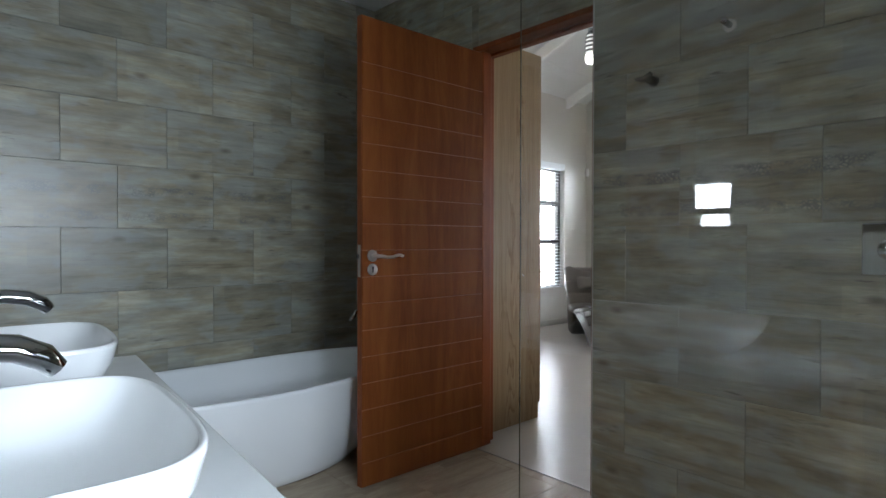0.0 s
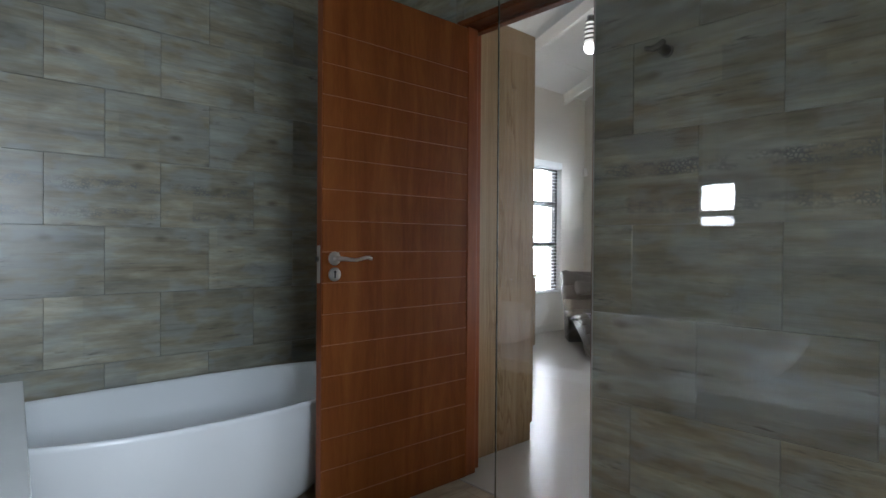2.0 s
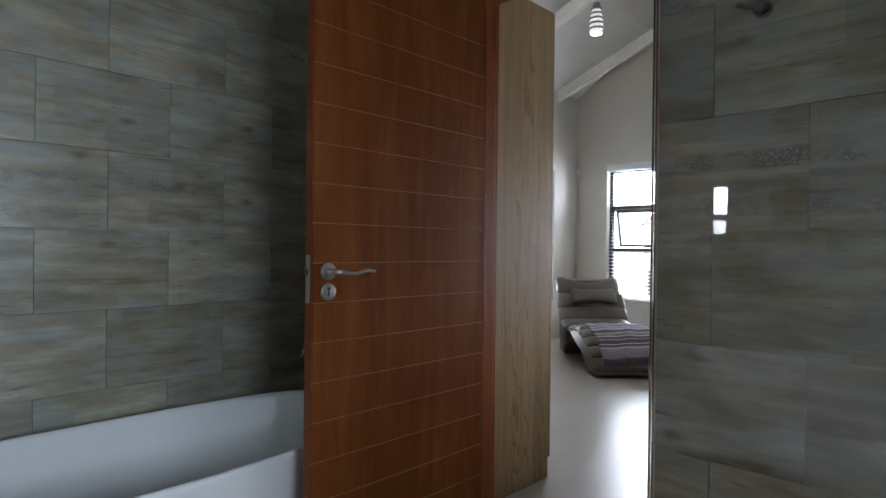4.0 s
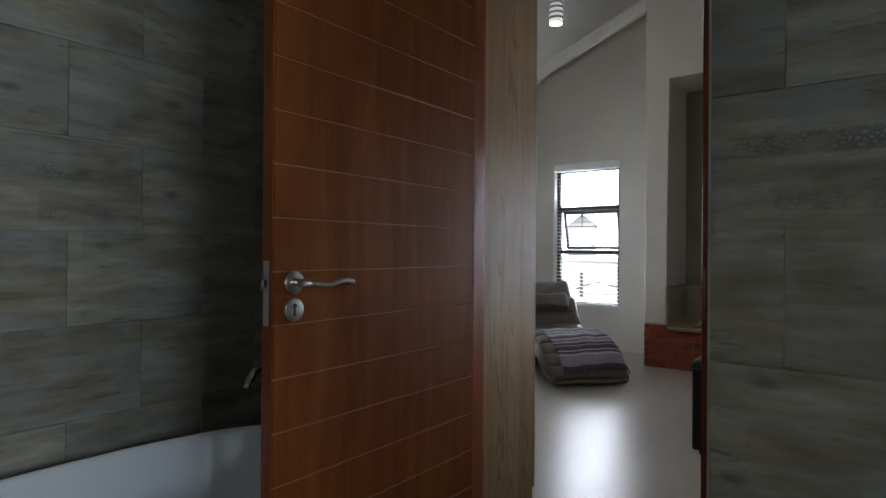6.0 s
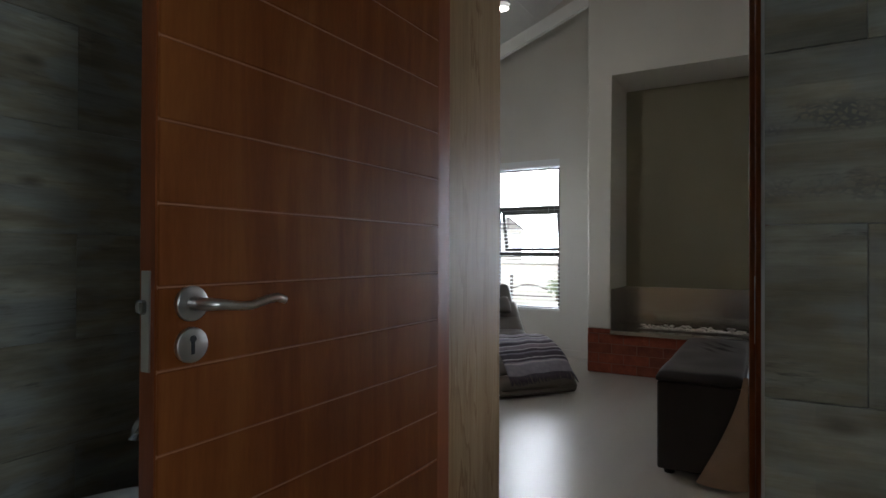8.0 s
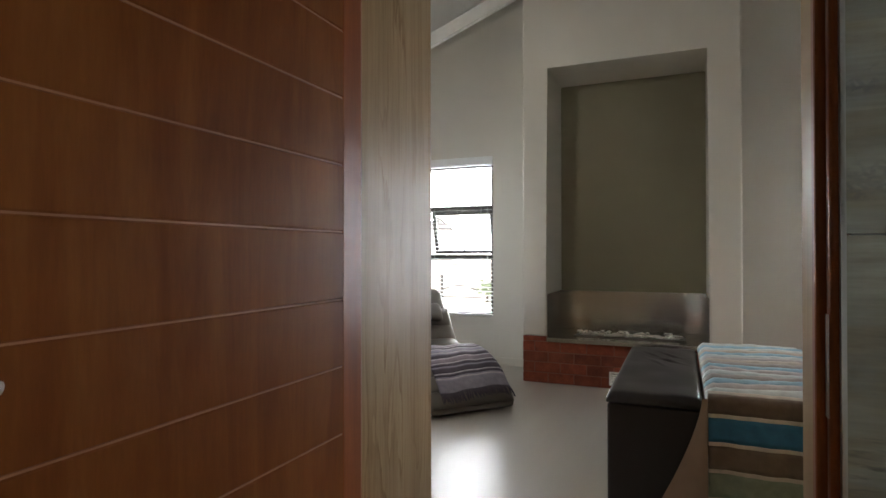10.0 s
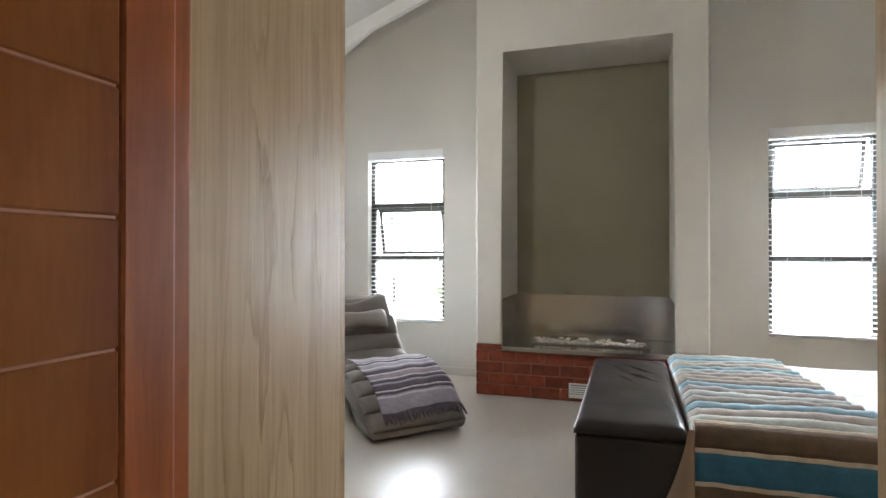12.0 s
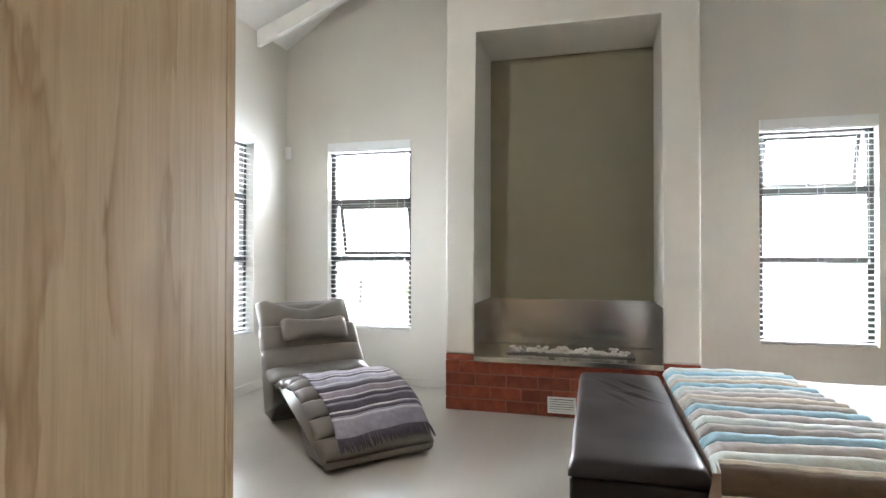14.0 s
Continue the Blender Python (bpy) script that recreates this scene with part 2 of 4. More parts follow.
join(M_STEEL, ramp(M_STEEL, brush, [(0.3, (0.43, 0.425, 0.405)), (0.7, (0.48, 0.475, 0.455))]), bsdf(M_STEEL).inputs["Base Color"])
rough_from(M_STEEL, brush, 0.19, 0.25)
bump(M_STEEL, brush, 0.05, 0.0005)
M_LEATHER = plain("dark_brown_leather", (0.023, 0.0175, 0.0182), 0.36, 0.06, 3, 300, 0.15)
M_GREYLEATHER = plain("grey_leather", (0.172, 0.156, 0.137), 0.43, 0.06, 4, 300, 0.2)
M_ALU = plain("bronze_window_aluminium", (0.055, 0.05, 0.045), 0.45, 0.1)
M_BLIND = plain("white_blind_slat", (0.74, 0.76, 0.76), 0.5, 0.03)
M_GLASS = material("clear_glass", (1, 1, 1), 0.0)
bsdf(M_GLASS).inputs["Transmission Weight"].default_value = 1.0
bsdf(M_GLASS).inputs["IOR"].default_value = 1.45


M_MIRROR = material("mirror_silver", (0.92, 0.93, 0.93), 0.02, 1.0)
# near-black: shade put in as colour at keyhole and vent; also plain bench feet
M_BLACK = plain("recess_shade_and_feet_black", (0.012, 0.012, 0.012), 0.6)
M_GROOVE = plain("pale_groove_floor", (0.265, 0.108, 0.047), 0.6)
M_MORTAR = plain("mortar", (0.25, 0.11, 0.075), 0.9, relief=0.4)
M_PEBBLE = plain("white_pebble", (0.80, 0.78, 0.74), 0.6, 0.1, 30, 200, 0.2)
M_LINEN = plain("white_linen", (0.74, 0.74, 0.74), 0.85, 0.04, 18, 420, 0.4)
M_VALANCE = plain("beige_brown_cotton", (0.34, 0.255, 0.20), 0.9, 0.08, 6, 380, 0.5)
M_GROUND = plain("pale_ground", (0.46, 0.45, 0.38), 0.95, 0.2, 0.6, 8, 0.3)
M_OUTWALL = plain("outside_plaster", (0.62, 0.60, 0.55), 0.9, 0.06, 1.0, 30, 0.2)
M_ROOF = plain("dark_roof_tile", (0.16, 0.145, 0.15), 0.8, 0.2, 2.0, 20, 0.3)
M_LEAF = plain("light_leaf", (0.12, 0.17, 0.07), 0.6, 0.3, 5.0, 60, 0.1)
M_BARK = plain("bark", (0.12, 0.09, 0.06), 0.9, 0.3, 12, 80, 0.5)
M_SKYGLOW = material("overcast_sky", (0.8, 0.8, 0.8), 1.0)
bsdf(M_SKYGLOW).inputs["Emission Color"].default_value = (0.95, 0.98, 1.0, 1)
bsdf(M_SKYGLOW).inputs["Emission Strength"].default_value = 9.0
M_LAMPGLASS = material("lit_frosted_glass", (0.9, 0.9, 0.88), 0.4)
bsdf(M_LAMPGLASS).inputs["Emission Color"].default_value = (1.0, 0.93, 0.82, 1)
bsdf(M_LAMPGLASS).inputs["Emission Strength"].default_value = 0.32


def cloth(name, color):
    return plain(name, color, 0.88, 0.13, 26, 90, 0.9)


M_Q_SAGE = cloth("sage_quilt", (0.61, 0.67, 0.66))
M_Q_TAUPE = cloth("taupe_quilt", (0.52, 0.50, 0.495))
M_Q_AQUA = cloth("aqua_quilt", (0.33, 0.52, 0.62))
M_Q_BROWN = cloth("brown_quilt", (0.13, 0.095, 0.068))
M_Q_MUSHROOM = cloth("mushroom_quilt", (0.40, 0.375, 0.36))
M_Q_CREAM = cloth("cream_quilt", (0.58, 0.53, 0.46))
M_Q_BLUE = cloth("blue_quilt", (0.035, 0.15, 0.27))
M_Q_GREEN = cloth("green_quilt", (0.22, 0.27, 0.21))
M_T_MAUVE = cloth("mauve_wool", (0.27, 0.235, 0.275))
M_T_PALE = cloth("pale_wool", (0.60, 0.58, 0.62))
M_T_DARK = cloth("dark_purple_wool", (0.10, 0.088, 0.115))
M_T_GREY = cloth("grey_purple_wool", (0.33, 0.315, 0.385))


def brick_material():
    m = material("red_face_brick", rough=0.75)
    rnd = node(m, "ShaderNodeObjectInfo").outputs["Random"]
    vec = coords(m, (1, 1, 1), rnd)
    big = noise_tex(m, vec, 9, 5, 0.65)
    fine = noise_tex(m, vec, 90, 3, 0.6)
    c1 = ramp(m, big, [(0.3, (0.17, 0.035, 0.018)), (0.55, (0.27, 0.065, 0.030)), (0.75, (0.33, 0.10, 0.05))])
    tone = ramp(m, rnd, [(0.0, (0.75, 0.72, 0.7)), (1.0, (1.15, 1.1, 1.05))])
    col = mix(m, 1.0, c1, tone, "MULTIPLY")
    join(m, mix(m, 0.25, col, fine, "OVERLAY"), bsdf(m).inputs["Base Color"])
    bump(m, fine, 0.5, 0.002)
    return m


M_BRICK = brick_material()


# ---- making meshes ----
def mesh_object(name, bm, mat, smooth=False):
    me = bpy.data.meshes.new(name)
    bmesh.ops.recalc_face_normals(bm, faces=bm.faces)
    bm.to_mesh(me)
    bm.free()
    if mat is not None:
        me.materials.append(mat)
    if smooth:
        for p in me.polygons:
            p.use_smooth = True
    return new(name, me)


def part(name, bm, mat, parent, label="", smooth=False):
    ob = mesh_object(name, bm, mat, smooth)
    ob.parent = parent
    if label:
        tagged(ob, label)
    return ob


def thing(name, label, category, at=(0, 0, 0), turn=0.0, group="", kind=""):
    ob = new(name)
    ob.empty_display_size = 0.1
    ob.matrix_basis = pose(*at, 0, 0, turn)
    return tagged(ob, label, category, group, kind)


def structure(name, bm, mat, label="", category="structure"):
    return tagged(mesh_object(name, bm, mat), label, category, kind="structure")


def add_box(bm, x0, x1, y0, y1, z0, z1, bevel=0.0, segments=1):
    r = bmesh.ops.create_cube(bm, size=1.0, matrix=Matrix.Translation(((x0 + x1) / 2, (y0 + y1) / 2, (z0 + z1) / 2)) @ Matrix.Diagonal((abs(x1 - x0), abs(y1 - y0), abs(z1 - z0), 1)))
    if bevel > 0:
        edges = list({e for v in r["verts"] for e in v.link_edges})
        bmesh.ops.bevel(bm, geom=edges, offset=bevel, segments=segments, profile=0.5, affect="EDGES")
    return bm


def box(x0, x1, y0, y1, z0, z1, bevel=0.0, segments=1):
    return add_box(bmesh.new(), x0, x1, y0, y1, z0, z1, bevel, segments)


def add_tube(bm, points, radius, sides=10, flat=1.0):
    """A round bar along points; radius may be one per point."""
    pts = [Vector(p) for p in points]
    radii = radius if isinstance(radius, (list, tuple)) else [radius] * len(pts)
    rings = []
    for i, p in enumerate(pts):
        d = (pts[min(i + 1, len(pts) - 1)] - pts[max(i - 1, 0)]).normalized()
        up = Vector((0, 0, 1)) if abs(d.z) < 0.95 else Vector((0, 1, 0))
        s = d.cross(up).normalized()
        u = s.cross(d).normalized()
        rings.append([bm.verts.new(p + radii[i] * (math.cos(a) * s + flat * math.sin(a) * u)) for a in (2 * math.pi * k / sides for k in range(sides))])
    for a, b in zip(rings, rings[1:]):
        for k in range(sides):
            bm.faces.new((a[k], a[(k + 1) % sides], b[(k + 1) % sides], b[k]))
    bm.faces.new(rings[0][::-1])
    bm.faces.new(rings[-1])
    return bm


def tube(points, radius, sides=10, flat=1.0):
    return add_tube(bmesh.new(), points, radius, sides, flat)


def disc(center, axis, radius, depth, sides=24, bevel=0.0):
    bm = bmesh.new()
    turn = Vector(axis).to_track_quat("Z", "Y").to_matrix().to_4x4()
    r = bmesh.ops.create_cone(bm, cap_ends=True, segments=sides, radius1=radius, radius2=radius, depth=depth, matrix=Matrix.Translation(center) @ turn)
    if bevel:
        edges = [e for e in bm.edges if len(e.link_faces) == 2 and any(len(f.verts) > 4 for f in e.link_faces)]
        bmesh.ops.bevel(bm, geom=edges, offset=bevel, segments=2, profile=0.5, affect="EDGES")
    return bm


def wall_x(name, x0, x1, y0, y1, z0, z1, holes, mat, label):
    """A wall of constant x with rectangular holes (ya, yb, za, zb)."""
    bm = bmesh.new()
    cuts = sorted({y0, y1, *[h[0] for h in holes], *[h[1] for h in holes]})
    for a, b in zip(cuts, cuts[1:]):
        z = z0
        for h in sorted((h for h in holes if h[0] <= a and h[1] >= b), key=lambda h: h[2]):
            if h[2] > z:
                add_box(bm, x0, x1, a, b, z, h[2])
            z = h[3]
        if z < z1:
            add_box(bm, x0, x1, a, b, z, z1)
    bmesh.ops.remove_doubles(bm, verts=bm.verts, dist=1e-5)
    inner = [f for f in bm.faces if abs(f.normal.y) > 0.9 and any(g is not f and (g.calc_center_median() - f.calc_center_median()).length < 1e-5 for v in f.verts for g in v.link_faces)]
    bmesh.ops.delete(bm, geom=inner, context="FACES")
    return structure(name, bm, mat, label, "wall")


def swap_xy(ob):
    for v in ob.data.vertices:
        v.co.x, v.co.y = v.co.y, v.co.x
    ob.data.flip_normals()
    return ob


def wall_y(name, y0, y1, x0, x1, z0, z1, holes, mat, label):
    return swap_xy(wall_x(name, y0, y1, x0, x1, z0, z1, holes, mat, label))


# ---- structure ----
CY0, CY1, NY0, NY1, NZ1 = 1.227, 2.935, 1.452, 2.728, 2.73   # chimney breast and its niche
XN = 6.888                                                # back of the niche
WIN_1 = (3.405, 4.185, 0.463, 2.04)
WIN_2 = (-0.015, 0.733, 0.463, 2.04)
WIN_N = (5.5, 6.325, 0.463, 2.04)
WIN_B = (0.1, 1.0, 0.95, 1.75)
RIDGE_Y = 1.0
RIDGE_Z = EAVE + SLOPE * (YN - RIDGE_Y)
structure("floor_bedroom", box(2.21, XW + 0.2, YR - 0.2, YN + 0.2, -0.1, 0.0), M_FLOOR, "pale grey wood-look vinyl floor with a soft sheen", "floor")
floor_bathroom = structure("floor_bathroom", box(XV - 0.2, 2.205, YBACK - 0.2, YL + 0.2, -0.1, -0.010), M_GROUT, "grey-brown wood-look tiled bathroom floor", "floor")
structure("threshold_strip", box(2.196, 2.216, YO0, YO1 - 0.06, -0.01, 0.004, 0.002), M_SATIN, "thin metal threshold strip in the doorway", "threshold")
wall_x("wall_chimney_side", XW, XW + 0.22, YR - 0.2, YN + 0.22, -0.1, 5.6, [WIN_1, WIN_2, (NY0 - 0.03, NY1 + 0.03, 0.30, NZ1 + 0.03)], M_WALL, "warm grey painted bedroom wall with two windows")
wall_y("wall_north", YN, YN + 0.22, 2.15, XW, -0.1, 3.2, [WIN_N], M_WALL, "warm grey painted bedroom wall with a window")
wall_y("wall_bed_head", YR - 0.2, YR, 2.15, XW, -0.1, 4.5, [], M_WALL, "warm grey painted wall behind the bed")
DOORHOLE = (YO0 - 0.04, YO1, -0.1, 2.108)
wall_door = wall_x("wall_door", XD + 0.010, XB, YR, YN, -0.1, 5.6, [DOORHOLE], M_WALL, "painted wall between bathroom and bedroom")
wall_shower = wall_x("wall_shower", XS + 0.010, XD + 0.010, YBACK, YO0 - 0.012, -0.1, ZC, [], M_GROUT, "wood-look tiled shower wall beside the doorway")
wall_bath = wall_y("wall_bath", YL + 0.010, YL + 0.2, XV - 0.2, XD + 0.010, -0.1, ZC + 0.1, [], M_GROUT, "wood-look tiled wall behind the bath")
wall_x("wall_vanity", XV - 0.2, XV, YBACK - 0.2, YL + 0.2, -0.1, ZC + 0.1, [], M_TILE, "wood-look tiled wall behind the basins")
wall_y("wall_shower_end", YBACK - 0.2, YBACK, XV, XD + 0.010, -0.1, ZC + 0.1, [WIN_B], M_TILE, "wood-look tiled end wall with a window")
structure("ceiling_bathroom", box(XV - 0.2, XD + 0.010, YBACK - 0.2, YL + 0.2, ZC, ZC + 0.12), M_PLASTER, "flat white bathroom ceiling", "ceiling")


def prism_x(x0, x1, pts):
    """A solid between x0 and x1 with the outline pts in y and z."""
    bm = bmesh.new()
    a = [bm.verts.new((x0, y, z)) for y, z in pts]
    b = [bm.verts.new((x1, y, z)) for y, z in pts]
    n = len(pts)
    for k in range(n):
        bm.faces.new((a[k], a[(k + 1) % n], b[(k + 1) % n], b[k]))
    bm.faces.new(a[::-1])
    bm.faces.new(b)
    return bm


def roof_slab(sign):
    y0, z0 = (YN + 0.25, EAVE - 0.25 * SLOPE) if sign > 0 else (YR - 0.25, RIDGE_Z - SLOPE * (RIDGE_Y - YR + 0.25))
    return prism_x(2.16, XW + 0.25, [(y0, z0), (RIDGE_Y, RIDGE_Z), (RIDGE_Y, RIDGE_Z + 0.1), (y0, z0 + 0.1)])


structure("ceiling_slope_north", roof_slab(1), M_CEIL, "white sloping bedroom ceiling", "ceiling")
structure("ceiling_slope_south", roof_slab(-1), M_CEIL, "white sloping bedroom ceiling", "ceiling")


def truss_chord(x):
    """A white scissor-truss chord that leaves the wall at the eave and rises less steeply than the ceiling."""
    w, d, s = 0.05, 0.135, 0.38
    z = lambda y: 2.845 + s * (YN - y)
    y1 = 0.6
    bm = prism_x(x - w / 2, x + w / 2, [(YN, z(YN)), (YN, z(YN) + d), (y1, z(y1) + d), (y1, z(y1))])
    bmesh.ops.bevel(bm, geom=list(bm.edges), offset=0.004, segments=1, affect="EDGES")
    return tagged(mesh_object("roof_truss_chord", bm, M_WHITE), "white painted timber truss chord below the sloping ceiling", "beam", "roof truss chords", "structure")


for x in (6.375, 5.08, 3.80, 2.6):
    truss_chord(x)
for k in range(6):
    y = YN - 0.62 * k - 0.3
    z = EAVE + SLOPE * (YN - y)
    strip = prism_x(2.45, XW - 0.002, [(y, z - 0.004), (y - 0.03, z - 0.004 + 0.03 * SLOPE), (y - 0.03, z + 0.02), (y, z)])
    tagged(mesh_object("ceiling_trim", strip, M_CEIL), "thin white cover strip on the sloping ceiling", "trim", "ceiling cover strips", "structure")

# chimney breast with a tall niche


def chimney():
    bm = prism_x(XC, XN - 0.002, [(CY0, 0.402), (NY0, 0.402), (NY0, NZ1), (NY1, NZ1), (NY1, 0.402), (CY1, 0.402), (CY1, 5.0), (CY0, 5.0)])
    front = [e for e in bm.edges if all(v.co.x < XC + 0.01 for v in e.verts) or (abs(e.verts[0].co.x - e.verts[1].co.x) > 0.1)]
    bmesh.ops.bevel(bm, geom=front, offset=0.014, segments=3, profile=0.5, affect="EDGES")
    return bm


structure("chimney_breast", chimney(), M_WALL, "warm grey plastered chimney breast with a tall niche", "chimney")
structure("niche_back", box(XN - 0.004, XN + 0.03, NY0 - 0.028, NY1 + 0.028, 0.32, NZ1 + 0.028), M_OLIVE, "olive painted back of the fireplace niche", "wall")
hearth = structure("hearth_base", box(XC + 0.0062, XW - 0.002, CY0 + 0.006, CY1 - 0.006, 0.0, 0.356), M_MORTAR, "red face-brick base of the fireplace", "hearth")


def skirting(x0, x1, y0, y1):
    tagged(mesh_object("skirting", box(x0, x1, y0, y1, 0.0, 0.075, 0.003), M_WALL), "low painted skirting along the wall", "skirting", "skirtings", "structure")


skirting(XW - 0.014, XW - 0.001, CY1 + 0.002, YN - 0.001)
skirting(XW - 0.014, XW - 0.001, YR + 0.001, CY0 - 0.002)
skirting(2.9, XW - 0.015, YN - 0.014, YN - 0.001)


# ---- windows and blinds ----
def window(name, m, w, h, tilt):
    """Three lights over one another; local x along the wall, y outwards, z up. tilt: the light that stands ajar, or None."""
    win = tagged(new(name), "bronze aluminium window with three lights above one another", "window", kind="structure")
    win.matrix_basis = m
    y0, y1, f = 0.072, 0.122, 0.045
    t1, t2 = 0.59, 1.09
    part("window_frame", box(0, f, y0, y1, 0, h, 0.003), M_ALU, win)
    part("window_frame", box(w - f, w, y0, y1, 0, h, 0.003), M_ALU, win)
    for a, b in ((0, 0.04), (t1 - 0.004, t1 + 0.056), (t2 - 0.004, t2 + 0.061), (h - 0.038, h)):
        part("window_bar", box(f, w - f, y0 + 0.001, y1 - 0.001, a, b, 0.003), M_ALU, win)
    spans = [(0.04, t1), (t1 + 0.05, t2), (t2 + 0.055, h - 0.038)]
    for k, (a, b) in enumerate(spans):
        if k == tilt:
            sash = part("sash", bmesh.new(), M_ALU, win)
            sash.matrix_basis = pose(0, y1 + 0.005, b, 13, 0, 0)
            hh = b - a
            for q in (box(f + 0.005, f + 0.04, 0, 0.03, -hh, 0, 0.002), box(w - f - 0.04, w - f - 0.005, 0, 0.03, -hh, 0, 0.002),
                      box(f + 0.04, w - f - 0.04, 0, 0.03, -0.035, 0, 0.002), box(f + 0.04, w - f - 0.04, 0, 0.03, -hh, -hh + 0.035, 0.002)):
                part("sash_bar", q, M_ALU, sash)
            pane = part("pane", box(f + 0.035, w - f - 0.035, 0.012, 0.016, -hh + 0.03, -0.03), M_GLASS, sash)
            part("stay", box(w / 2 - 0.008, w / 2 + 0.008, -0.03, 0.0, -hh + 0.01, -hh + 0.06, 0.002), M_ALU, sash)
        else:
            pane = part("pane", box(f - 0.004, w - f + 0.004, 0.095, 0.099, a - 0.004, b + 0.004), M_GLASS, win)
        pane.visible_shadow = False
    part("window_sill", box(-0.001, w + 0.001, 0.002, y0, -0.001, 0.012, 0.003), M_WALL, win)
    return win


def blind(m, w, h):
    b = tagged(new("venetian_blind"), "white venetian blind lowered with its slats open", "blind", "", "")
    tagged(b, group="window blinds")
    b.matrix_basis = m
    part("valance", box(0.002, w - 0.002, -0.012, 0.004, h - 0.012, h + 0.062, 0.004, 2), M_BLIND, b)
    part("headrail", box(0.008, w - 0.008, 0.008, 0.06, h - 0.022, h - 0.002, 0.003), M_BLIND, b)
    part("bottom_rail", box(0.008, w - 0.008, 0.012, 0.058, 0.016, 0.034, 0.004), M_BLIND, b)
    slat = box(0.008, w - 0.008, -0.0235, 0.0235, -0.0013, 0.0013)
    first = part("slat", slat, M_BLIND, b)
    n = 36
    for k in range(n):
        ob = first if k == 0 else new("slat", first.data)
        ob.parent = b
        ob.matrix_basis = pose(0, 0.035, 0.055 + k * (h - 0.115) / (n - 1), 6 + random.uniform(-1, 1), 0, 0)
    for x in (0.13, 0.37 * w + 0.1, 0.63 * w - 0.05, w - 0.13):
        part("ladder_cord", tube([(x, 0.011, 0.03), (x, 0.011, h - 0.03)], 0.0011, 5), M_BLIND, b)
    part("pull_cord", tube([(w - 0.06, 0.004, h - 0.05), (w - 0.06, 0.004, h - 0.95)], 0.0012, 5), M_BLIND, b)
    part("cord_tassel", disc((w - 0.06, 0.004, h - 0.97), (0, 0, 1), 0.007, 0.035, 10, 0.002), M_BLIND, b)
    return b


for name, (a, c, z0, z1), east, tilt in (("window_1", WIN_1, True, 1), ("window_2", WIN_2, True, 2), ("window_3", WIN_N, False, None)):
    m = pose(XW, c, z0, 0, 0, -90) if east else pose(a, YN, z0)
    window(name, m, c - a, z1 - z0, tilt)
    blind(m, c - a, z1 - z0)
win = tagged(new("window_4"), "aluminium bathroom window", "window", kind="structure")
for q in (box(0.1, 0.14, YBACK - 0.09, YBACK - 0.05, 0.95, 1.75), box(0.96, 1.0, YBACK - 0.09, YBACK - 0.05, 0.95, 1.75), box(0.14, 0.96, YBACK - 0.09, YBACK - 0.05, 0.95, 0.99), box(0.14, 0.96, YBACK - 0.09, YBACK - 0.05, 1.71, 1.75)):
    part("window_frame", q, M_ALU, win)


# ---- bathroom ----
DX0, DX1, DY0, DY1 = -0.748, 0.0, 0.0, 0.040   # from the hinge


def eye_of_key(x, y, z):
    me = bpy.data.meshes.new("eye")
    bm = disc((x, y, z), (0, 1, 0), 0.0052, 0.0022, 16)
    bm.to_mesh(me)
    bm.free()
    return me


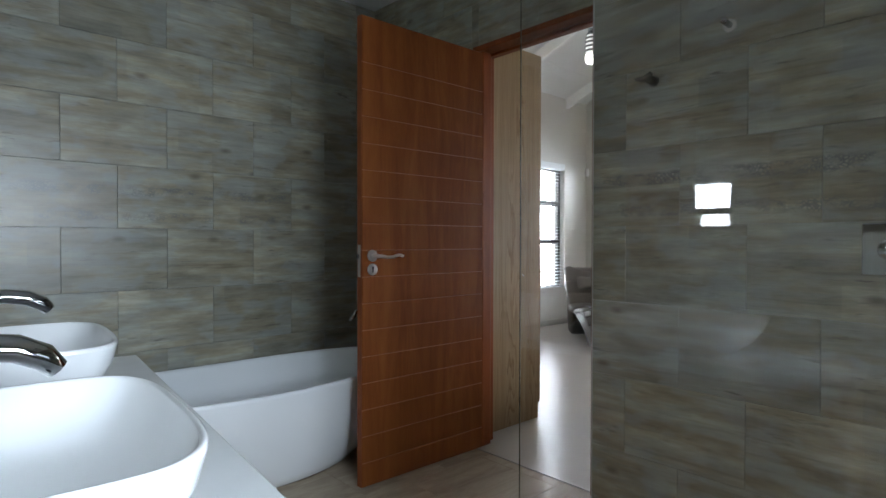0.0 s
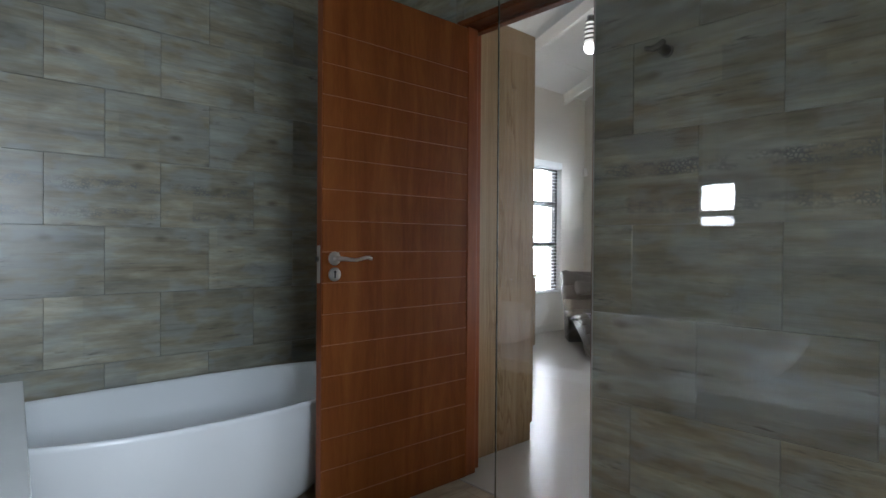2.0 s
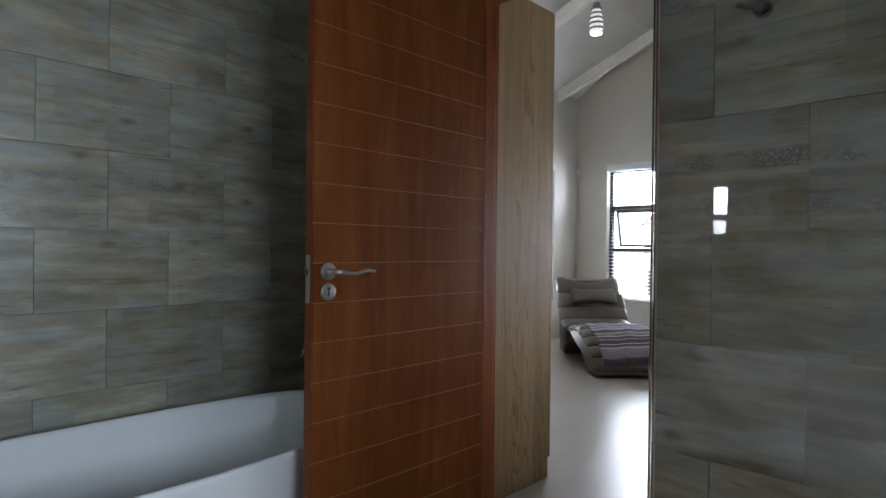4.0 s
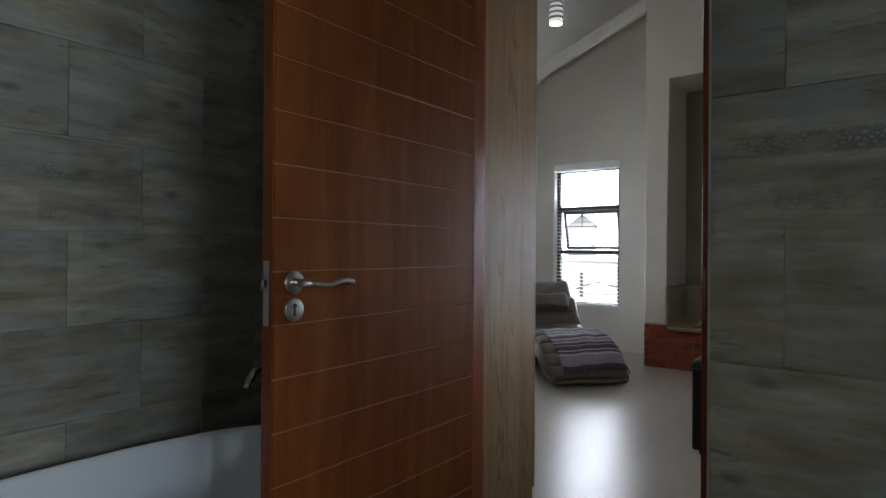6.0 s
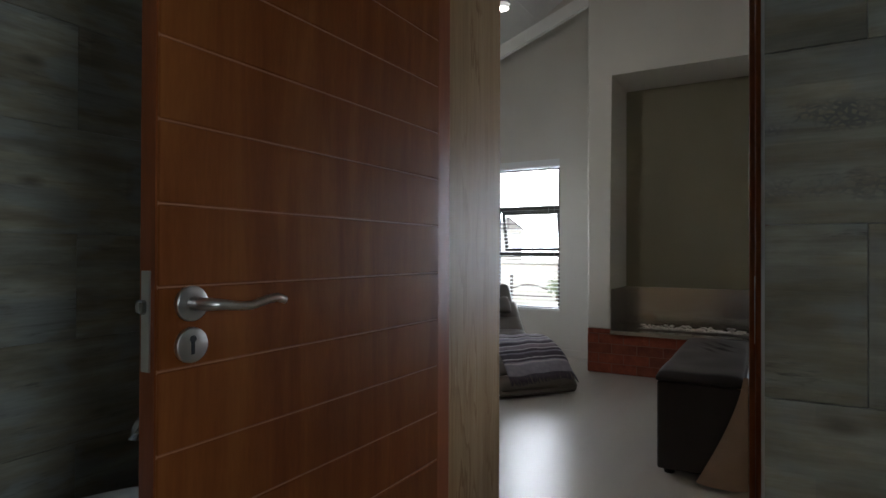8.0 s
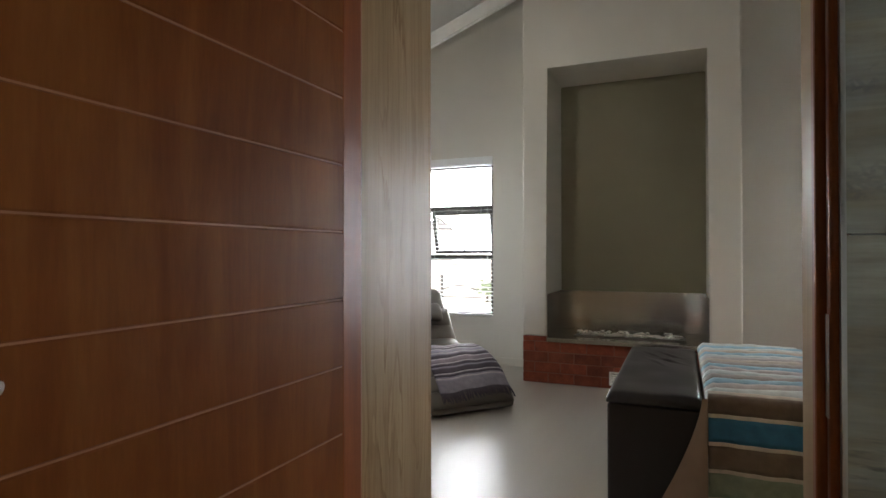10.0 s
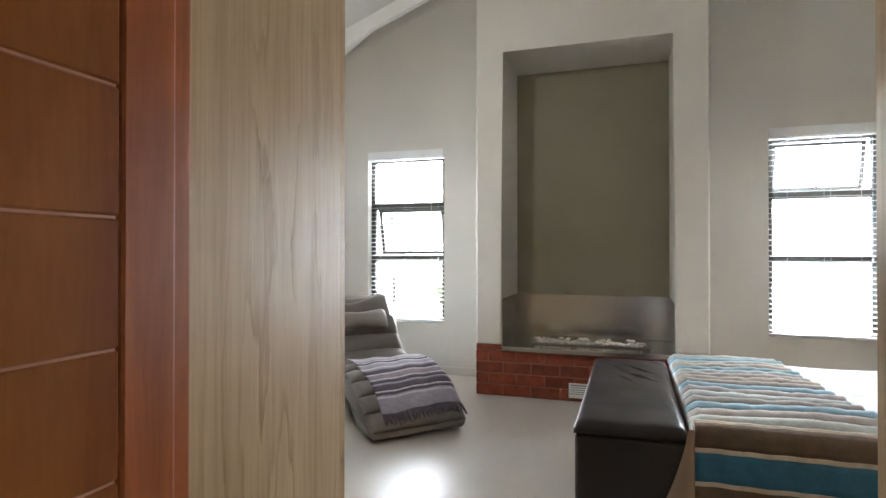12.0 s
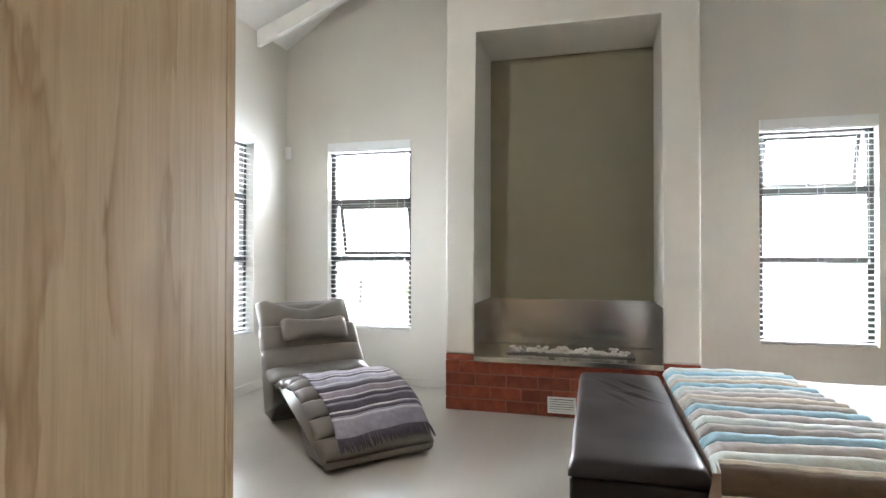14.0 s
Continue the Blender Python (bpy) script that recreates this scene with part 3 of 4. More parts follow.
def door():
    d = tagged(new("door_1"), "red-brown meranti door standing open, horizontally grooved", "door", kind="structure")
    d.matrix_basis = pose(2.228, 2.196, 0, 0, 0, -0.6)
    zs = [0.004] + [0.109 + 0.1166 * k for k in range(16)] + [2.060]
    for a, b in zip(zs, zs[1:]):
        part("board", box(DX0 + 0.003, DX1, DY0, DY1, a + 0.0011, b - 0.0011, 0.0022), M_DOOR, d)
    part("edge_strip", box(DX0, DX0 + 0.0028, DY0 + 0.003, DY1 - 0.003, 0.004, 2.060), M_FRAME, d)
    part("core", box(DX0 + 0.0031, DX1 - 0.003, DY0 + 0.0020, DY1 - 0.0020, 0.005, 2.059), M_GROOVE, d, "core, paler than the boards, showing as the floor of the grooves")
    hx, hz = DX0 + 0.052, 1.017
    for side, y in ((-1, DY0), (1, DY1)):
        part("rose", disc((hx, y + side * 0.004, hz), (0, side, 0), 0.0255, 0.008, 32, 0.002), M_SATIN, d, "round satin metal rose", True)
        lever = part("lever", tube([(hx, y + side * 0.006, hz), (hx, y + side * 0.036, hz), (hx + 0.004, y + side * 0.046, hz), (hx + 0.02, y + side * 0.049, hz - 0.001), (hx + 0.045, y + side * 0.049, hz - 0.005), (hx + 0.07, y + side * 0.049, hz - 0.006), (hx + 0.1, y + side * 0.049, hz + 0.001), (hx + 0.12, y + side * 0.049, hz + 0.003), (hx + 0.136, y + side * 0.049, hz - 0.002)], [0.010, 0.009, 0.0085, 0.0075, 0.0066, 0.0062, 0.0064, 0.0064, 0.006], 14), M_SATIN, d, "wave-shaped satin metal lever", True)
        cover = part("keyhole_cover", disc((hx, y + side * 0.004, hz - 0.060), (0, side, 0), 0.0255, 0.008, 32, 0.002), M_SATIN, d, "round satin metal keyhole cover", True)
        slot = box(hx - 0.0030, hx + 0.0030, y + side * 0.0075, y + side * 0.0086, hz - 0.073, hz - 0.052, 0.0002)
        slot.from_mesh(eye_of_key(hx, y + side * 0.0078, hz - 0.051))
        # the hole's inner shade is a flat black shape laid on the cover
        part("keyhole", slot, M_BLACK, cover, "raised black shape in place of the shaded keyhole")
    plate = part("lock_plate", box(DX0 - 0.0035, DX0 - 0.0002, DY0 + 0.011, DY1 - 0.011, 0.925, 1.065, 0.0005), M_SATIN, d, "satin metal lock plate on the door edge")
    part("latch", box(DX0 - 0.014, DX0 - 0.003, DY0 + 0.013, DY1 - 0.013, 1.005, 1.025, 0.003), M_CHROME, plate)
    for z in (0.25, 1.10, 1.80):
        part("hinge", tube([(DX1 + 0.0045, DY1 - 0.003, z - 0.045), (DX1 + 0.0045, DY1 - 0.003, z + 0.045)], 0.0048, 10), M_HINGE, d, "steel butt hinge")
    return d


door()


def door_frame():
    f = tagged(new("door_frame"), "dark red-brown varnished timber door frame", "door frame", kind="structure")
    part("jamb", box(2.238, 2.305, 2.206, YO1 + 0.008, 0.0, 2.075, 0.005, 2), M_FRAME, f)
    part("jamb", box(2.304, 2.362, 2.240, YO1 + 0.007, 0.0, 2.075, 0.004, 2), M_FRAME, f)
    right = part("jamb", box(2.161, 2.181, YO0 - 0.010, YO0 + 0.011, 0.0, 2.075, 0.006, 3), M_FRAME, f)
    part("strike_plate", box(2.165, 2.177, YO0 + 0.0108, YO0 + 0.0122, 0.93, 1.05, 0.0005), M_SATIN, right, "dull metal strike plate")
    part("door_stop", box(2.1815, 2.203, YO0 - 0.036, YO0 + 0.021, 0.0, 2.075, 0.004, 2), M_FRAME, f)
    part("jamb", box(2.2035, 2.300, YO0 - 0.036, YO0 - 0.006, 0.0, 2.075, 0.005, 2), M_FRAME, f)
    part("jamb", box(2.299, 2.362, YO0 - 0.036, YO0 - 0.012, 0.0, 2.075, 0.004, 2), M_FRAME, f)
    part("head", box(2.222, 2.362, YO0 - 0.036, YO1 + 0.008, 2.0755, 2.104, 0.005, 2), M_FRAME, f)
    part("door_stop", box(2.300, 2.340, YO0 - 0.011, 2.239, 2.060, 2.0757, 0.003), M_FRAME, f)
    return f


door_frame()
tagged(mesh_object("tile_trim", box(XS - 0.0015, XS + 0.006, YO0 - 0.004, YO0 + 0.0015, 0.0, ZC), M_SATIN), "slim metal edge trim on the tiled corner", "trim", kind="structure")
tagged(mesh_object("tile_trim", box(XD - 0.002, XD + 0.006, YO0, YO1, 2.105, 2.111), M_SATIN), "slim metal edge trim above the door", "trim", kind="structure")


def loft(rings, closed_top=False, closed_bottom=True):
    bm = bmesh.new()
    vr = [[bm.verts.new(p) for p in ring] for ring in rings]
    n = len(vr[0])
    for a, b in zip(vr, vr[1:]):
        for k in range(n):
            bm.faces.new((a[k], a[(k + 1) % n], b[(k + 1) % n], b[k]))
    if closed_bottom:
        bm.faces.new(vr[0][::-1])
    if closed_top:
        bm.faces.new(vr[-1])
    return bm


def super_ring(cx, cy, z, a, b, power, n=64, dz=None):
    ring = []
    for k in range(n):
        t = 2 * math.pi * k / n
        c, s = math.cos(t), math.sin(t)
        x = a * math.copysign(abs(c) ** (2 / power), c)
        y = b * math.copysign(abs(s) ** (2 / power), s)
        ring.append((cx + x, cy + y, z + (dz(x / a, y / b) if dz else 0)))
    return ring


def bathtub():
    t = thing("bathtub", "white freestanding oval bathtub, empty, beside the tiled wall", "bathtub", (1.19, 2.722, -0.001))

    def ring(z, a, b, w):
        return super_ring(0, 0, z, a, b * 1.095, 2.3, 72, lambda u, v: w * u * u)

    outer = [(0.0, 0.50, 0.232, 0), (0.012, 0.53, 0.246, 0), (0.05, 0.59, 0.265, 0), (0.12, 0.67, 0.291, 0.0), (0.20, 0.73, 0.310, 0.004), (0.28, 0.776, 0.327, 0.01), (0.38, 0.815, 0.345, 0.02), (0.43, 0.828, 0.350, 0.025)]
    rim = [(0.43, 0.828, 0.350, 0.025), (0.444, 0.829, 0.351, 0.025), (0.449, 0.822, 0.344, 0.025), (0.447, 0.813, 0.335, 0.025), (0.435, 0.808, 0.330, 0.025)]
    inner = [(0.435, 0.808, 0.330, 0.025), (0.36, 0.785, 0.313, 0.015), (0.24, 0.72, 0.275, 0), (0.14, 0.63, 0.225, 0), (0.105, 0.54, 0.17, 0), (0.098, 0.3, 0.1, 0)]
    part("shell", loft([ring(*r) for r in outer]), M_ACRYLIC, t, smooth=True)
    part("rim", loft([ring(*r) for r in rim], closed_bottom=False), M_ACRYLIC, t, smooth=True)
    part("inside", loft([ring(*r) for r in inner], closed_top=True, closed_bottom=False), M_ACRYLIC, t, smooth=True)
    part("waste", disc((0.1, 0, 0.1), (0, 0, 1), 0.03, 0.008, 20, 0.002), M_CHROME, t, "chrome waste")
    return t


bathtub()


def bath_spout():
    s = thing("bath_spout", "chrome bath filler reaching over the end of the bath", "tap", (XD, 2.79, 0.70))
    part("wall_flange", disc((-0.005, 0, 0), (1, 0, 0), 0.032, 0.009, 24, 0.002), M_CHROME, s)
    part("spout", tube([(-0.004, 0, 0), (-0.30, 0, 0.004), (-0.40, 0, 0.002), (-0.435, 0, -0.010), (-0.455, 0, -0.036), (-0.462, 0, -0.058)], [0.016, 0.016, 0.017, 0.018, 0.018, 0.016], 16, 0.8), M_CHROME, s, smooth=True)
    part("tap_lever", tube([(-0.335, 0, 0.012), (-0.335, 0, 0.05), (-0.345, 0, 0.085)], [0.012, 0.010, 0.008], 12), M_CHROME, s, smooth=True)


bath_spout()
VANITY = pose(0.592, 2.194, 0, 0, 0, -5.2)      # the far front corner of the counter
counter = tagged(mesh_object("vanity_counter", box(-0.465, 0, -1.69, 0, 0.672, 0.71, 0.003, 2), M_COUNTER), "white stone vanity counter carrying two basins", "counter")
counter.matrix_basis = VANITY


def vanity():
    cab = thing("vanity_cabinet", "pale oak vanity cabinet under the stone counter", "cabinet")
    cab.matrix_basis = VANITY
    part("body", box(-0.46, -0.042, -1.67, -0.02, 0.10, 0.671, 0.003), M_LAMINATE, cab)
    part("plinth", box(-0.43, -0.09, -1.65, -0.04, -0.001, 0.099), M_LAMINATE, cab)
    for k in range(3):
        y = -1.668 + k * 0.5505
        part("drawer_front", box(-0.04, -0.022, y, y + 0.548, 0.11, 0.66, 0.003), M_LAMINATE, cab)


vanity()


def basin():
    b = thing("basin", "white oval porcelain vessel basin standing on the counter", "basin", group="basins on the counter")

    def ring(z, a, c):
        return super_ring(0, 0, z, a, c * 0.885, 3.5, 72)

    outer = [(0.0, 0.085, 0.19), (0.005, 0.098, 0.21), (0.035, 0.125, 0.25), (0.08, 0.147, 0.283), (0.122, 0.157, 0.300)]
    rim = [(0.122, 0.157, 0.300), (0.129, 0.157, 0.300), (0.132, 0.154, 0.297), (0.132, 0.150, 0.293), (0.128, 0.147, 0.290)]
    inner = [(0.128, 0.147, 0.290), (0.09, 0.136, 0.268), (0.05, 0.112, 0.232), (0.026, 0.08, 0.18), (0.018, 0.03, 0.06)]
    part("bowl", loft([ring(*r) for r in outer]), M_PORCELAIN, b, smooth=True)
    part("rim", loft([ring(*r) for r in rim], closed_bottom=False), M_PORCELAIN, b, smooth=True)
    part("inside", loft([ring(*r) for r in inner], closed_top=True, closed_bottom=False), M_PORCELAIN, b, smooth=True)
    part("waste", disc((0, 0, 0.0215), (0, 0, 1), 0.028, 0.008, 20, 0.002), M_CHROME, b, "chrome waste")
    return b


first_basin = basin()
first_basin.matrix_basis = pose(0.218, 1.06, 0.71, 0, 0, -4.5)
copy_thing(first_basin, pose(0.297, 1.88, 0.71, 0, 0, -4.5))


def basin_tap():
    t = thing("basin_tap", "tall chrome basin mixer with a curved flat spout", "tap", group="basin taps")
    part("body", tube([(0, 0, 0), (0, 0, 0.012), (0, 0, 0.02), (0, 0, 0.235)], [0.027, 0.027, 0.021, 0.019], 20), M_CHROME, t, smooth=True)
    part("spout", tube([(-0.005, 0, 0.228), (0.03, 0, 0.242), (0.08, 0, 0.246), (0.12, 0, 0.240), (0.148, 0, 0.226), (0.162, 0, 0.210)], [0.021, 0.025, 0.027, 0.028, 0.027, 0.022], 16, 0.62), M_CHROME, t, smooth=True)
    part("tap_lever", tube([(-0.01, 0, 0.238), (-0.008, 0, 0.262), (0.02, 0, 0.280), (0.055, 0, 0.288)], [0.014, 0.012, 0.009, 0.007], 12, 0.6), M_CHROME, t, smooth=True)
    return t


first_tap = basin_tap()
first_tap.matrix_basis = pose(0.052, 1.02, 0.71)
copy_thing(first_tap, pose(0.14, 1.76, 0.71))

tagged(mesh_object("mirror", box(XV + 0.001, XV + 0.006, 0.50, 2.20, 1.14, 2.1, 0.001), M_MIRROR), "frameless mirror on the wall above the basins", "mirror")

screen = thing("shower_screen", "clear frameless glass shower screen", "shower screen")
pane = part("glass_pane", box(-0.004, 0.004, -1.72, 0.0, 0.004, 2.02, 0.001), M_GLASS, screen)
pane.matrix_basis = pose(1.159, 1.052, 0, 0, 0, 0.5)
part("floor_channel", box(1.152, 1.166, YBACK + 0.002, 1.050, -0.001, 0.006), M_SATIN, screen, "slim metal floor channel")


def shower_hook():
    h = thing("shower_spout", "small dull-metal two-pronged shower fitting on the tiled wall", "shower fitting", (XS, 1.222, 1.695))
    part("flange", disc((-0.004, 0, 0), (1, 0, 0), 0.021, 0.008, 24, 0.002), M_HINGE, h)
    part("stem", tube([(-0.006, 0, 0), (-0.05, 0.004, 0.002)], [0.017, 0.014], 14), M_HINGE, h, smooth=True)
    part("arm", tube([(-0.045, -0.012, 0.022), (-0.05, 0.0, 0.008), (-0.055, 0.02, 0.0), (-0.06, 0.045, 0.006)], [0.008, 0.011, 0.010, 0.006], 12), M_HINGE, h, smooth=True)


shower_hook()


def shower_mixer():
    h = thing("shower_mixer", "chrome shower mixer with a rounded square plate", "shower mixer", (XS, 0.49, 1.06))
    part("plate", box(-0.010, -0.0005, -0.075, 0.075, -0.078, 0.078, 0.004, 2), M_CHROME, h)
    part("knob", disc((-0.032, 0, 0.0), (1, 0, 0), 0.03, 0.05, 24, 0.004), M_CHROME, h, smooth=True)
    part("lever", tube([(-0.05, 0, 0.0), (-0.06, 0.0, -0.03), (-0.065, 0.0, -0.075)], [0.009, 0.009, 0.007], 10), M_CHROME, h, smooth=True)


shower_mixer()
k = thing("shower_outlet", "short chrome shower arm fixed high on the tiled wall", "shower fitting", (XS, 0.945, 1.83))
part("flange", disc((-0.004, 0, 0), (1, 0, 0), 0.022, 0.008, 24, 0.002), M_SATIN, k)
part("arm", tube([(-0.004, 0, 0), (-0.06, 0, 0.003)], [0.011, 0.010], 12), M_CHROME, k, smooth=True)


# ---- bedroom ----
def wardrobe(y0, y1, label):
    w = thing("wardrobe", label, "wardrobe")
    part("side_panel", box(XB + 0.003, 2.858, y0, y0 + 0.018, 0.0, 2.213, 0.001), M_LAMINATE, w)
    part("side_panel", box(XB + 0.003, 2.858, y1 - 0.018, y1, 0.0, 2.213, 0.001), M_LAMINATE, w)
    part("top", box(XB + 0.003, 2.858, y0 + 0.018, y1 - 0.018, 2.19, 2.212), M_LAMINATE, w)
    part("plinth", box(2.80, 2.818, y0 + 0.018, y1 - 0.018, 0.0, 0.09), M_LAMINATE, w)
    n = max(1, round((y1 - y0) / 0.5))
    for k in range(n):
        a, b = y0 + (y1 - y0) * k / n, y0 + (y1 - y0) * (k + 1) / n
        d = part("wardrobe_door", box(2.860, 2.878, a + 0.0015, b - 0.0015, 0.095, 2.213, 0.001), M_LAMINATE, w)
        hy = b - 0.05 if k % 2 == 0 else a + 0.05
        part("handle", tube([(2.878, hy, 0.95), (2.904, hy, 0.955), (2.904, hy, 1.145), (2.878, hy, 1.15)], 0.005, 8), M_SATIN, d, "slim satin metal bar handle")
    return w


wardrobe(2.320, 4.595, "pale oak laminate wardrobe beside the doorway")
wardrobe(YR + 0.01, 1.407, "pale oak laminate wardrobe on the other side of the doorway")


def chest():
    c = thing("chest_of_drawers", "pale oak chest of drawers against the wall", "chest of drawers", (4.2, 3.96, 0))
    part("carcass", box(0.0, 0.80, 0.02, 0.62, 0.04, 0.74, 0.002), M_LAMINATE, c)
    part("top", box(-0.01, 0.81, -0.005, 0.63, 0.741, 0.765, 0.003), M_LAMINATE, c)
    part("plinth", box(0.02, 0.78, 0.05, 0.60, 0.0, 0.039), M_LAMINATE, c)
    for k in range(3):
        f = part("drawer_front", box(0.004, 0.796, 0.0, 0.018, 0.05 + 0.23 * k, 0.275 + 0.23 * k, 0.002), M_LAMINATE, c)
        part("handle", tube([(0.33, 0.0, 0.17 + 0.23 * k), (0.33, -0.025, 0.17 + 0.23 * k), (0.47, -0.025, 0.17 + 0.23 * k), (0.47, 0.0, 0.17 + 0.23 * k)], 0.005, 8), M_SATIN, f)


chest()


def fireplace():
    f = thing("gas_fireplace", "brushed steel fireplace insert with white pebbles on the burner", "fireplace")
    part("ledge", box(XC - 0.026, XN - 0.006, NY0 - 0.004 + 0.008, NY1 - 0.004, 0.358, 0.394, 0.003), M_STEEL, f)
    part("back_panel", box(XN - 0.020, XN - 0.006, NY0 + 0.004, NY1 - 0.004, 0.395, 0.762, 0.002), M_STEEL, f)
    part("side_panel", box(XC + 0.004, XN - 0.021, NY0 + 0.002, NY0 + 0.010, 0.395, 0.765, 0.002), M_STEEL, f)
    part("side_panel", box(XC + 0.004, XN - 0.021, NY1 - 0.010, NY1 - 0.002, 0.395, 0.765, 0.002), M_STEEL, f)
    part("burner_tray", box(6.37, 6.55, 1.62, 2.52, 0.3945, 0.404, 0.002), M_HINGE, f, "dull steel burner tray")
    return f


fireplace()


def pebble_mesh(seed):
    rnd = random.Random(seed)
    bm = bmesh.new()
    bmesh.ops.create_icosphere(bm, subdivisions=2, radius=1.0)
    for v in bm.verts:
        v.co *= 1 + 0.14 * noise.noise(v.co * 1.3 + Vector((seed * 7.1, 0, 0)))
    return bm


pebble_data = []
for k in range(4):
    ob = mesh_object("pebble", pebble_mesh(k), M_PEBBLE, True)
    pebble_data.append(ob.data)
    bpy.data.objects.remove(ob)
rnd = random.Random(5)
for k in range(120):
    ob = new("pebble", pebble_data[k % 4])
    y = 1.66 + 0.83 * (k + rnd.random()) / 120
    r = rnd.uniform(0.010, 0.018)
    top = rnd.random() < 0.25
    ob.matrix_basis = pose(rnd.uniform(6.40, 6.52), y, 0.404 + r * 0.6 + (0.02 if top else 0), 0, 0, rnd.uniform(0, 360)) @ Matrix.Diagonal((r * 1.5, r, r * 0.7, 1))
    tagged(ob, "white rounded pebble lying on the fireplace burner", "pebble", "fireplace pebbles")


def air_vent():
    v = thing("air_vent", "white louvred air vent in the brick base", "vent", (XC - 0.008, 2.207, 0.028))
    part("frame", box(0, 0.008, -0.19, 0, 0, 0.014, 0.002), M_WHITE, v)
    part("frame", box(0, 0.008, -0.19, 0, 0.098, 0.112, 0.002), M_WHITE, v)
    part("frame", box(0, 0.008, -0.19, -0.176, 0.014, 0.098, 0.002), M_WHITE, v)
    part("frame", box(0, 0.008, -0.014, 0, 0.014, 0.098, 0.002), M_WHITE, v)
    # added black sheet, standing in for the shade between the louvres
    part("shade_backing", box(0.009, 0.011, -0.18, -0.01, 0.01, 0.1), M_BLACK, v)
    for k in range(5):
        s = part("louvre", box(0.0, 0.010, -0.176, -0.014, -0.0055, 0.0055, 0.001), M_WHITE, v)
        s.matrix_basis = pose(0.0005, 0, 0.024 + k * 0.016, 0, 25, 0)


air_vent()


def pendant():
    p = thing("pendant_lamp", "chrome pendant lamp with stacked glass rings, switched on", "pendant lamp", (4.58, 3.075, 2.784))
    n = 5
    for k in range(n):
        z = 0.012 + k * 0.038
        r = 0.054 - 0.006 * max(0, k - 2)
        part("glass_ring", disc((0, 0, z + 0.010), (0, 0, 1), r - 0.006, 0.018, 28, 0.002), M_LAMPGLASS, p, "frosted glowing glass ring", True)
        part("metal_ring", disc((0, 0, z + 0.028), (0, 0, 1), r, 0.016, 28, 0.003), M_CHROME, p, smooth=True)
    part("bulb_cover", disc((0, 0, 0.004), (0, 0, 1), 0.046, 0.008, 28, 0.002), M_LAMPGLASS, p)
    part("cap", disc((0, 0, 0.225), (0, 0, 1), 0.03, 0.035, 24, 0.004), M_CHROME, p, smooth=True)
    top = EAVE + SLOPE * (YN - 3.075) - 2.784
    part("cord", tube([(0, 0, 0.24), (0, 0, top)], 0.003, 6), M_WHITE, p)
    part("ceiling_rose", disc((0, 0, top - 0.02), (0, 0, 1), 0.045, 0.05, 24, 0.005), M_WHITE, p)


pendant()
d = thing("motion_detector", "small white alarm sensor in the corner of the walls", "alarm sensor", (XW - 0.03, YN - 0.035, 2.03), 45)
part("case", box(-0.028, 0.028, -0.022, 0.022, -0.055, 0.055, 0.012, 3), M_WHITE, d, smooth=True)
part("lens", box(-0.018, 0.018, -0.026, -0.02, -0.035, 0.0, 0.003), M_BLIND, d)


def bench():
    b = thing("storage_bench", "dark brown leather storage bench at the foot of the bed", "bench", (3.965, 1.575, 0))
    body = box(0.0, 1.325, 0.0, 0.385, 0.03, 0.462, 0.012, 3)
    part("body", body, M_LEATHER, b)
    bm = bmesh.new()
    nx, ny = 110, 40
    rows = []
    for i in range(nx + 1):
        row = []
        for j in range(ny + 1):
            u, v = i / nx, j / ny
            puff = (1 - abs(2 * u - 1) ** 46) ** 0.5 * (1 - abs(2 * v - 1) ** 14) ** 0.5
            crease = 0.0
            for c, (cx, cy, ang, ln) in enumerate(((0.72, 0.5, 0.5, 0.16), (0.66, 0.4, 0.7, 0.12), (0.6, 0.55, 0.4, 0.10), (0.78, 0.36, 0.6, 0.09))):
                dx, dy = (u - cx) * 1.325, (v - cy) * 0.385
                along = dx * math.cos(ang) + dy * math.sin(ang)
                across = -dx * math.sin(ang) + dy * math.cos(ang)
                crease += (math.exp(-(across / 0.010) ** 2) - 0.8 * math.exp(-((across - 0.016) / 0.010) ** 2)) * math.exp(-(along / ln) ** 2)
            sag = 0.010 * noise.noise(Vector((u * 5, v * 2.2, 3)))
            row.append(bm.verts.new((-0.004 + 1.333 * u, -0.004 + 0.393 * v, 0.486 + puff * 0.028 + 0.006 * crease + sag * puff)))
        rows.append(row)
    for a, c in zip(rows, rows[1:]):
        for j in range(ny):
            bm.faces.new((a[j], c[j], c[j + 1], a[j + 1]))
    edge = [e for e in bm.edges if e.is_boundary]
    ext = bmesh.ops.extrude_edge_only(bm, edges=edge)
    low = [v for v in ext["geom"] if isinstance(v, bmesh.types.BMVert)]
    for v in low:
        v.co.z = 0.466
    bmesh.ops.contextual_create(bm, geom=[e for e in bm.edges if e.is_boundary])
    part("lid", bm, M_LEATHER, b, "padded creased leather lid", True)
    for x in (0.06, 1.265):
        for y in (0.05, 0.335):
            part("foot", disc((x, y, 0.016), (0, 0, 1), 0.025, 0.032, 16, 0.003), M_BLACK, b)
    return b


bench()


